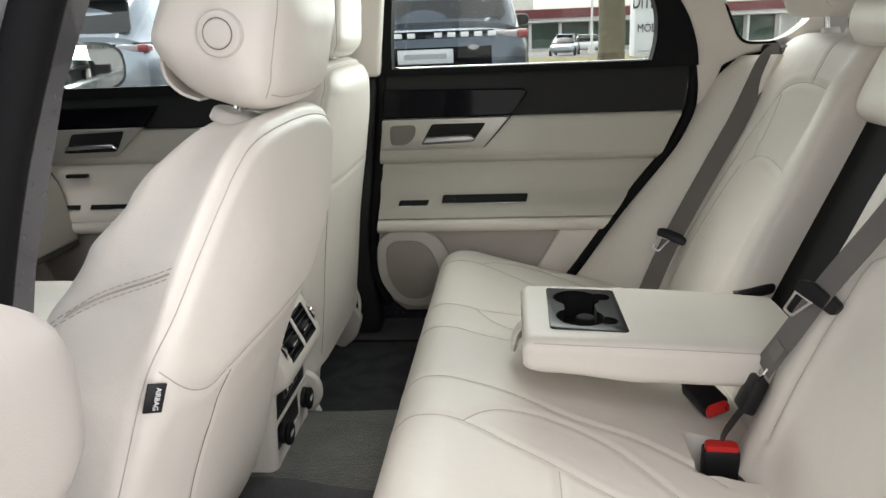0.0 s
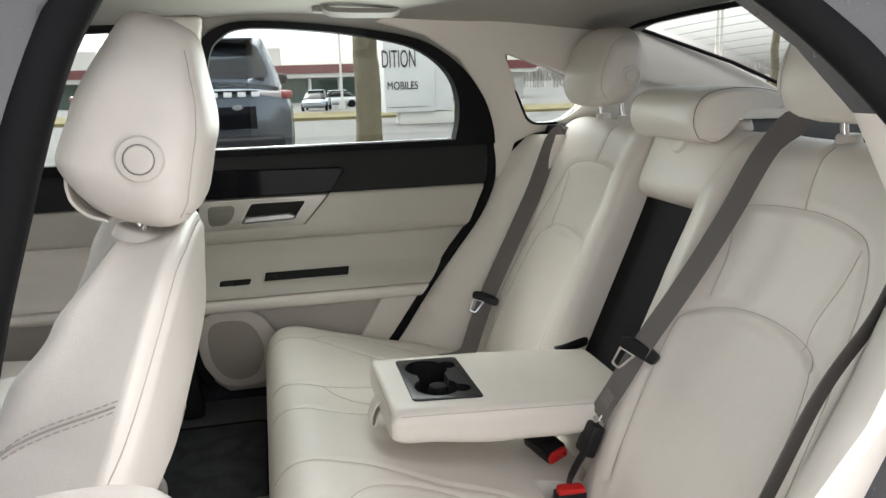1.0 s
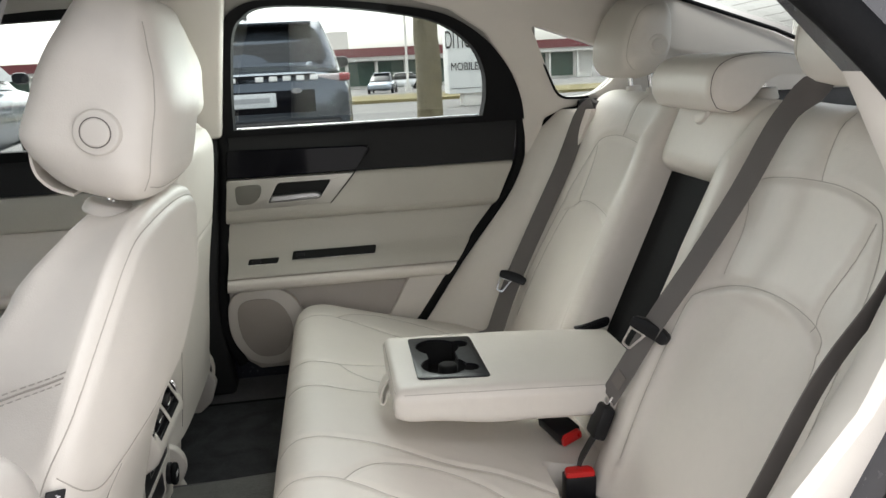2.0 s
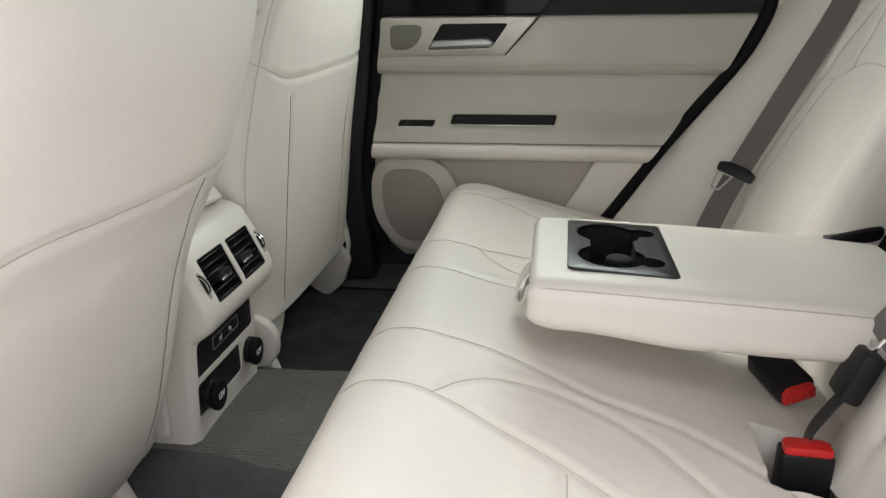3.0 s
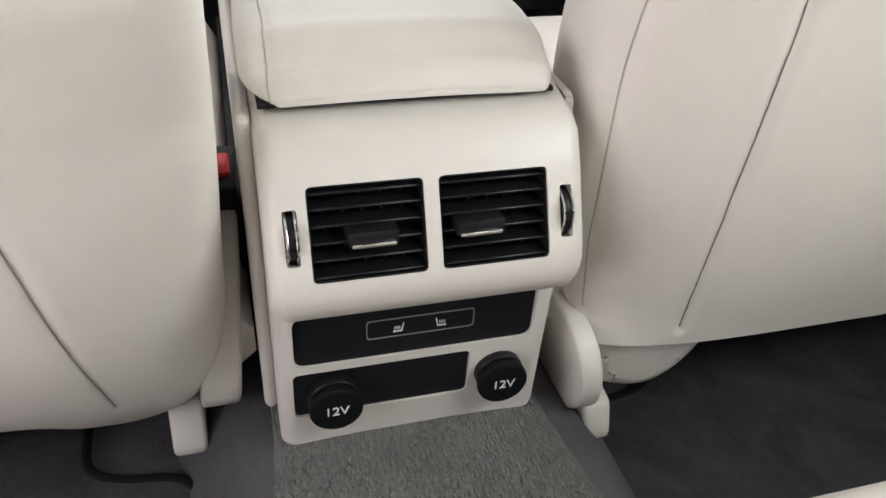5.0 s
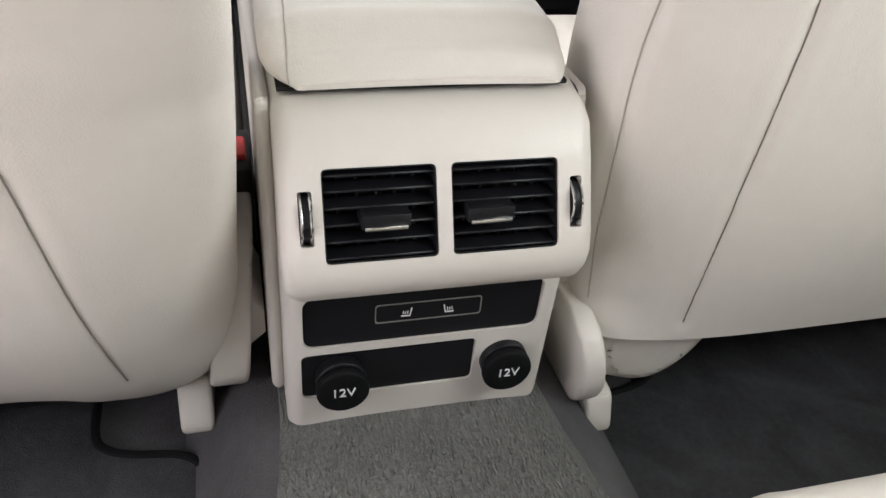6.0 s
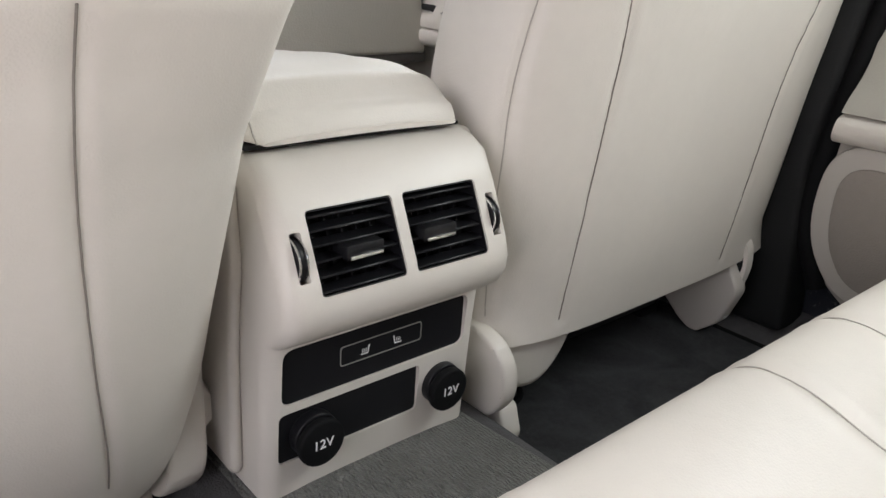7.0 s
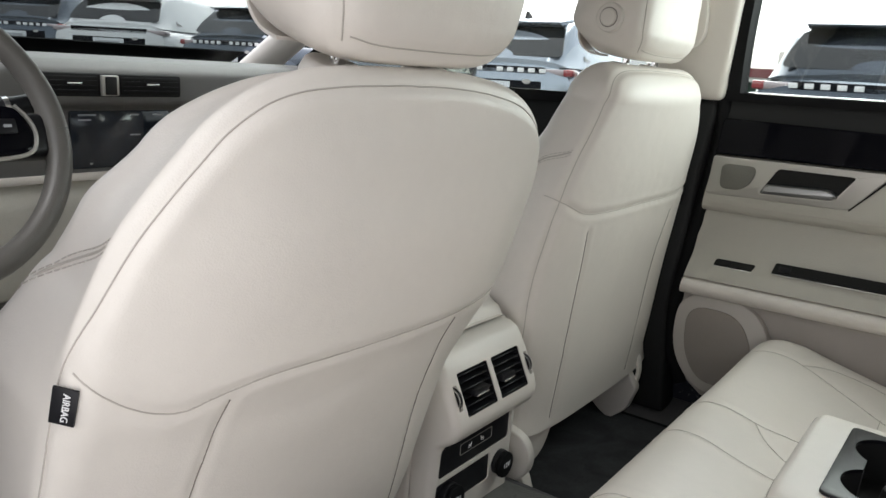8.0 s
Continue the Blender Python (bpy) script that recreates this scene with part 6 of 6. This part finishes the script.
def suv(x, y, turn, paint, label, k=1.0):
    """A parked sport utility car; its tail faces -y before turning."""
    base = Matrix.Translation((x, y, ground_z(x, y))) @ pose(0, 0, 0, 0, 0, turn) @ Matrix.Scale(k, 4)
    car = thing("parked_suv", label, "car", tuple(base.translation), "parked cars")
    P = paints[paint]
    fix = lambda bm: moved(bm, base)
    low_roof = lambda bm: fix(moved(bm, Matrix.Translation((0, 0, 1.02)) @ Matrix.Diagonal((1, 1, 0.80, 1)) @ Matrix.Translation((0, 0, -1.02))))
    # half widths down the section, from sill to roof, for stations along the car
    body = []
    for v, wl, top, low in ((0.0, 0.86, 0.98, 0.42), (0.03, 0.93, 1.03, 0.36), (0.16, 0.965, 1.06, 0.30), (0.6, 0.975, 1.07, 0.27), (2.3, 0.97, 1.06, 0.25), (3.4, 0.96, 1.02, 0.27), (4.2, 0.92, 0.95, 0.30), (4.55, 0.82, 0.86, 0.36), (4.62, 0.70, 0.78, 0.42)):
        h = (top - low) / 2
        body.append([(a, v, low + h + b) for a, b in squircle(wl, h, 5, 56)])
    part("body", fix(loft(body)), P, car)
    cabin = []
    for v, wb, wt, z0, z1 in ((0.10, 0.86, 0.55, 1.02, 1.10), (0.28, 0.88, 0.66, 1.02, 1.38), (0.50, 0.89, 0.70, 1.02, 1.60), (0.72, 0.90, 0.71, 1.02, 1.655), (1.2, 0.90, 0.72, 1.02, 1.675), (2.2, 0.89, 0.70, 1.0, 1.655), (2.8, 0.87, 0.64, 0.98, 1.50), (3.3, 0.83, 0.60, 0.95, 1.20), (3.6, 0.78, 0.56, 0.93, 0.99)):
        pts = []
        for u in np.linspace(0, 1, 15):
            pts.append((wb + (wt - wb) * u ** 1.3, v, z0 + (z1 - z0) * min(1, u * 1.12)))
        top = [(wt * c, v, z1 + 0.012 * (1 - c * c)) for c in np.linspace(0.95, -0.95, 15)]
        cabin.append(pts + top + [(-p[0], p[1], p[2]) for p in pts[::-1]])
    part("cabin", low_roof(loft(cabin)), P, car)
    # tailgate glass lies just outside the cabin
    tg = [(-0.76, 1.15), (0.76, 1.15), (0.74, 1.30), (0.665, 1.555), (-0.665, 1.555), (-0.74, 1.30)]
    gl = slab(rounded(tg, 0.06), "y", -0.012, 0.012)
    for v in gl.verts:
        v.co.y += blend(v.co.z, [(1.10, 0.090), (1.38, 0.266), (1.60, 0.485)]) + 0.015 * (v.co.x / 0.7) ** 2
    part("tailgate_window", low_roof(gl), glass_dark, car, "dark tailgate window")
    part("spoiler", low_roof(slab(rounded([(0.30, 1.605), (0.40, 1.565), (0.8, 1.665), (0.65, 1.685)], 0.02), "x", -0.64, 0.64, 0.01)), P, car)
    for g in (-1, 1):
        sg = rounded([(0.50, 1.12), (3.1, 1.10), (2.75, 1.36), (2.2, 1.575), (0.90, 1.575), (0.62, 1.40)], 0.06)
        bm = slab(sg, "x", -0.008, 0.008)
        for v in bm.verts:
            z = v.co.z
            u = min(max((z - 1.02) / 0.56, 0), 1)
            v.co.x = g * (v.co.x + 0.895 - 0.20 * u ** 1.35)
        bmesh.ops.recalc_face_normals(bm, faces=bm.faces)
        part("side_window", low_roof(bm), glass_dark, car, "dark side window")
        part("tail_lamp", fix(box(g * 0.79 - 0.15, g * 0.79 + 0.15, 0.005, 0.10, 0.93, 1.00, 0.02, 3)), lamp_clear, car, "slim tail lamp")
        part("tail_lamp_red", fix(box(g * 0.90 - 0.055, g * 0.90 + 0.055, 0.0, 0.16, 0.93, 1.005, 0.02, 3)), lamp_clear if paint == "white" else lamp_red, car, "wrap-round tail lamp corner")
        part("door_mirror", fix(loft([[(g * (1.02 + a), v, 1.12 + b) for a, b in squircle(0.10 * q, 0.07 * q, 3, 24)] for v, q in ((2.72, 0.9), (2.76, 1), (2.84, 0.8), (2.88, 0.3))])), black_plastic, car)
        for v in (0.95, 3.75):
            tyre = part("wheel", fix(cylinder((g * 0.72, v, 0.36), (g * 0.965, v, 0.36), 0.36, n=36, bevel=0.04)), black_rubber, car)
            part("wheel_rim", fix(cylinder((g * 0.90, v, 0.36), (g * 0.972, v, 0.36), 0.25, 0.23, 30, 0.01)), satin, tyre)
    part("lamp_band", fix(box(-0.64, 0.64, 0.0, 0.05, 0.940, 1.012, 0.004)), black_gloss, car)
    part("bumper_band", fix(box(-0.86, 0.86, -0.045, 0.12, 0.40, 0.60, 0.05, 3)), black_plastic, car)
    part("tailgate_recess", fix(box(-0.62, 0.62, -0.004, 0.08, 0.66, 0.87, 0.012)), black_gloss, car)
    part("plate", fix(box(-0.26, 0.26, -0.016, 0.0, 0.72, 0.85, 0.01)), plate_mat, car, "pale plate")
    part("plate_marks", fix(box(-0.20, 0.20, -0.020, -0.014, 0.765, 0.81)), grey_ink, car)
    # raised bright bars where the maker's letters stand
    for c in [(i - 5) * 0.124 for i in range(11) if i != 5 and paint != "white"]:
        part("letter_bar", fix(box(c - 0.036, c + 0.036, -0.008, 0.004, 0.954, 0.998, 0.003)), white_ink, car)
    part("badge", fix(moved(cylinder((0.45, 0.0, 0.86), (0.45, 0.012, 0.86), 0.05, n=28), Matrix.Translation((0, -0.012, 0.43)) @ Matrix.Diagonal((1, 1, 0.5, 1)))), chrome, car)
    part("roof_fin", low_roof(slab([(0.80, 1.62), (1.13, 1.62), (0.87, 1.80)], "x", -0.02, 0.02, 0.004)), black_plastic, car)
    return car


suv(-0.50, 7.0, 2, "dark", "slate-grey parked sport utility car, tail towards the kerb", 1.13)
suv(-4.5, 6.8, 6, "silver", "pale silver parked sport utility car, tail towards the kerb", 1.08)
suv(-9.6, 7.0, 6, "dark", "dark sport utility car further along the row", 1.08)
suv(-12.4, 6.7, 27, "white", "white parked sport utility car seen past the windscreen", 1.12)
suv(-15.0, 6.3, 27, "dark", "dark sport utility car beside the white one", 1.08)


def small_car(x, y, turn, mat, label):
    base = Matrix.Translation((x, y, ground_z(x, y))) @ pose(0, 0, 0, 0, 0, turn)
    car = thing("parked_car", label, "car", tuple(base.translation), "far parked cars")
    rows = []
    for v, w, t, l in ((-2.25, 0.6, 0.62, 0.40), (-2.1, 0.84, 0.75, 0.28), (-1.2, 0.9, 0.86, 0.22), (0, 0.9, 0.9, 0.22), (1.4, 0.9, 0.92, 0.22), (2.1, 0.85, 0.9, 0.28), (2.25, 0.65, 0.8, 0.4)):
        rows.append([(v, a, (t + l) / 2 + b) for a, b in squircle(w, (t - l) / 2, 4, 28)])
    part("body", moved(loft(rows), base), mat, car)
    rows = []
    for v, w, t in ((-1.1, 0.80, 0.9), (-0.5, 0.70, 1.34), (0.2, 0.66, 1.44), (1.0, 0.66, 1.38), (1.8, 0.78, 0.95)):
        rows.append([(v, a, 0.80 + (t - 0.80) / 2 + b) for a, b in squircle(w, (t - 0.80) / 2, 4, 28)])
    part("windows", moved(loft(rows), base), glass_dark, car)
    part("roof", moved(box(-0.5, 1.05, -0.60, 0.60, 1.395, 1.455, 0.03), base), mat, car)
    for v in (-1.35, 1.4):
        for g in (-1, 1):
            part("wheel", moved(cylinder((v, g * 0.74, 0.32), (v, g * 0.91, 0.32), 0.32, n=24, bevel=0.03), base), black_rubber, car)


small_car(6.5, 66, 0, paints["white"], "white car in front of the far showroom")
small_car(4.2, 55, 80, paints["silver"], "pale blue-grey car beyond the grass")
small_car(10.5, 57, 85, paints["dark"], "dark car beyond the grass")
for i, (x, y) in enumerate(((24, 24), (29, 26.5), (34, 28), (21, 30), (27, 34))):
    small_car(x, y, 40 + 9 * i, paints[("silver", "white", "dark")[i % 3]], "parked car across the car park")

# the low showroom over the road
hall = thing("showroom", "low showroom with a dark red fascia and glass front", "building", (0, 92, ground_z(0, 90)))
fascia = material("dark_red_fascia", (0.16, 0.035, 0.04), 0.6, vary=0.1, vary_scale=0.3)
render_white = material("off_white_render", (0.70, 0.68, 0.64), 0.8, vary=0.08, vary_scale=0.4)
bronze = material("green_glazing", (0.06, 0.11, 0.085), 0.12, vary=0.3, vary_scale=0.25)
g0 = ground_z(0, 90)
part("wall", box(-75, 32, 90, 112, g0, g0 + 3.2), render_white, hall)
part("fascia", box(-76, 33, 88, 113, g0 + 3.55, g0 + 4.5), fascia, hall)
part("soffit", box(-76, 33, 88.2, 112, g0 + 3.1, g0 + 3.54), render_white, hall)
for i in range(30):
    x = -72 + i * 3.4
    if i % 7 != 5:
        part("window", box(x, x + 3.0, 89.9, 90.05, g0 + 0.3, g0 + 3.0), bronze, hall)
    part("post", box(x + 3.05, x + 3.3, 88.6, 88.9, g0, g0 + 3.2), render_white, hall)
hall2 = thing("far_block", "pale block behind the showroom", "building", (-12, 130, g0))
part("wall", box(-30, 4, 125, 150, g0, g0 + 8.0), render_white, hall2)

# sign
sign = thing("roadside_sign", "white roadside sign on a pale plinth", "sign", (5.2, 24, ground_z(5, 24)))
sz = ground_z(5, 24)
sign_white = material("sign_white", (0.74, 0.75, 0.74), 0.5, vary=0.05, vary_scale=1)
part("face", box(4.25, 5.95, 24.0, 25.0, 0.17, 4.2, 0.02), sign_white, sign)
part("plinth", box(4.75, 6.6, 24.1, 24.9, sz, 0.17, 0.01), render_white, sign)
part("side", box(5.96, 6.55, 24.05, 24.95, 0.19, 4.2, 0.02), sign_white, sign)
text("letters", "DITION", 0.80, Matrix.Translation((4.75, 23.99, 1.86)) @ pose(0, 0, 0, 90, 0, 0) @ Matrix.Diagonal((0.42, 1, 1, 1)), charcoal, sign, 0.01)
text("letters", "MOBILES", 0.36, Matrix.Translation((4.85, 23.99, 1.02)) @ pose(0, 0, 0, 90, 0, 0) @ Matrix.Diagonal((0.75, 1, 1, 1)), charcoal, sign, 0.01)
part("rule", box(4.35, 5.7, 23.985, 24.0, 0.33, 0.345), charcoal, sign)


def lamp_post(x, y, h):
    p = thing("street_lamp", "tall pale lamp post", "lamp post", (x, y, ground_z(x, y)), "lamp posts")
    z = ground_z(x, y)
    part("pole", cylinder((x, y, z), (x, y, z + h), 0.10, 0.07, 12), render_white, p)
    part("lamp_head", box(x - 0.1, x + 0.9, y - 0.12, y + 0.12, z + h - 0.06, z + h + 0.06, 0.03), satin, p)
    part("footing", cylinder((x, y, z), (x, y, z + 0.5), 0.25, n=16), render_white, p)


lamp_post(6.35, 58, 9)
lamp_post(24.2, 36, 8)
lamp_post(26.5, 40, 8)
lamp_post(30, 45, 9)

bark = material("grey_brown_bark", (0.19, 0.165, 0.105), 0.9, bump=(("noise", 0.02, 0.02), ("noise", 0.12, 0.03)), vary=0.45, vary_scale=7)


def bare_tree(x, y, h, r, label, rng, lean_x=0.0, depth=4, fork=0.42):
    t = thing("bare_tree", label, "tree", (x, y, ground_z(x, y)), "bare trees")
    z0 = ground_z(x, y)
    trunk, limbs = bmesh.new(), bmesh.new()
    pts = [(x + lean_x * u + 0.02 * rng.uniform(-1, 1), y, z0 + h * fork * u) for u in np.linspace(0, 1, 9)]
    rings = []
    for i, p in enumerate(pts):
        rr = r * (1.25 - 0.9 * min(i, 1) * 0.2 - 0.02 * i)
        rings.append([(p[0] + rr * (1 + 0.06 * math.sin(3 * a + i)) * math.cos(a), p[1] + rr * math.sin(a), p[2]) for a in np.linspace(0, 2 * math.pi, 20, endpoint=False)])
    tr = loft(rings)
    part("trunk", tr, bark, t)

    def grow(p, d, length, rad, level):
        q = [p]
        for k in range(4):
            d = (d + Vector((rng.uniform(-1, 1), rng.uniform(-1, 1), rng.uniform(-0.3, 0.6))) * 0.16).normalized()
            q.append(q[-1] + d * length / 4)
        seg = [Vector(a) for a in q]
        rows_ = []
        for i, a in enumerate(seg):
            rr = rad * (1 - 0.14 * i)
            s = d.orthogonal().normalized()
            u = d.cross(s)
            rows_.append([limbs.verts.new(a + (s * math.cos(c) + u * math.sin(c)) * rr) for c in np.linspace(0, 2 * math.pi, 6, endpoint=False)])
        for a, b in zip(rows_, rows_[1:]):
            for k in range(6):
                limbs.faces.new((a[k], a[(k + 1) % 6], b[(k + 1) % 6], b[k]))
        if level:
            for k in range(3 if level > 1 else 4):
                nd = (d + Vector((rng.uniform(-1, 1), rng.uniform(-1, 1), rng.uniform(-0.1, 0.7))) * 0.75).normalized()
                grow(seg[rng.choice((2, 3, 4))], nd, length * rng.uniform(0.55, 0.8), rad * 0.55, level - 1)

    top = Vector(pts[-1])
    for k in range(4):
        a = k * 1.6 + rng.uniform(-0.3, 0.3)
        grow(top - Vector((0, 0, 0.05 * h * rng.random() * fork)), Vector((math.cos(a) * 0.55, math.sin(a) * 0.55, 1)).normalized(), h * 0.25, r * 0.62, depth)
    tagged(part("branches", limbs, bark, t), kind="stuff")


bare_tree(2.03, 12.0, 5.6, 0.215, "bare tree with a stout grey-brown trunk by the kerb", random.Random(3), 0.05, 3, 0.48)
bare_tree(9.2, 11.0, 5.0, 0.07, "thin bare tree further along the kerb", random.Random(5), 0.05, 3)

# far woods
rng = random.Random(9)
wood = bmesh.new()
for i in range(2400):
    a = rng.uniform(-1.2, 2.4)
    d = rng.uniform(160, 240)
    x, y = d * math.sin(a), d * math.cos(a)
    h = rng.uniform(4, 7.5) * (0.8 + 0.2 * math.sin(a * 23) * math.sin(a * 7))
    z = ground_z(x, min(y, 90))
    tube([(x, y, z), (x + rng.uniform(-0.4, 0.4), y, z + h * 0.6)], 0.07, 4, wood)
    for k in range(7):  # a fan of thin limbs
        u = rng.uniform(0.3, 0.6)
        reach, rise = rng.uniform(-1.8, 1.8), h * rng.uniform(0.75, 1.0)
        tube([(x, y, z + h * u), (x + reach * 0.6, y + rng.uniform(-1, 1), z + (h * u + rise) / 2 + 0.1), (x + reach, y + rng.uniform(-1, 1), z + rise)], 0.03, 3, wood)
woods_mat = material("bare_woods", (0.27, 0.25, 0.225), 0.95, vary=0.4, vary_scale=0.05)
tagged(part("far_woods", wood, woods_mat, None, "hazy belt of bare woods along the horizon"), "hazy belt of bare woods along the horizon", "woods", kind="stuff")
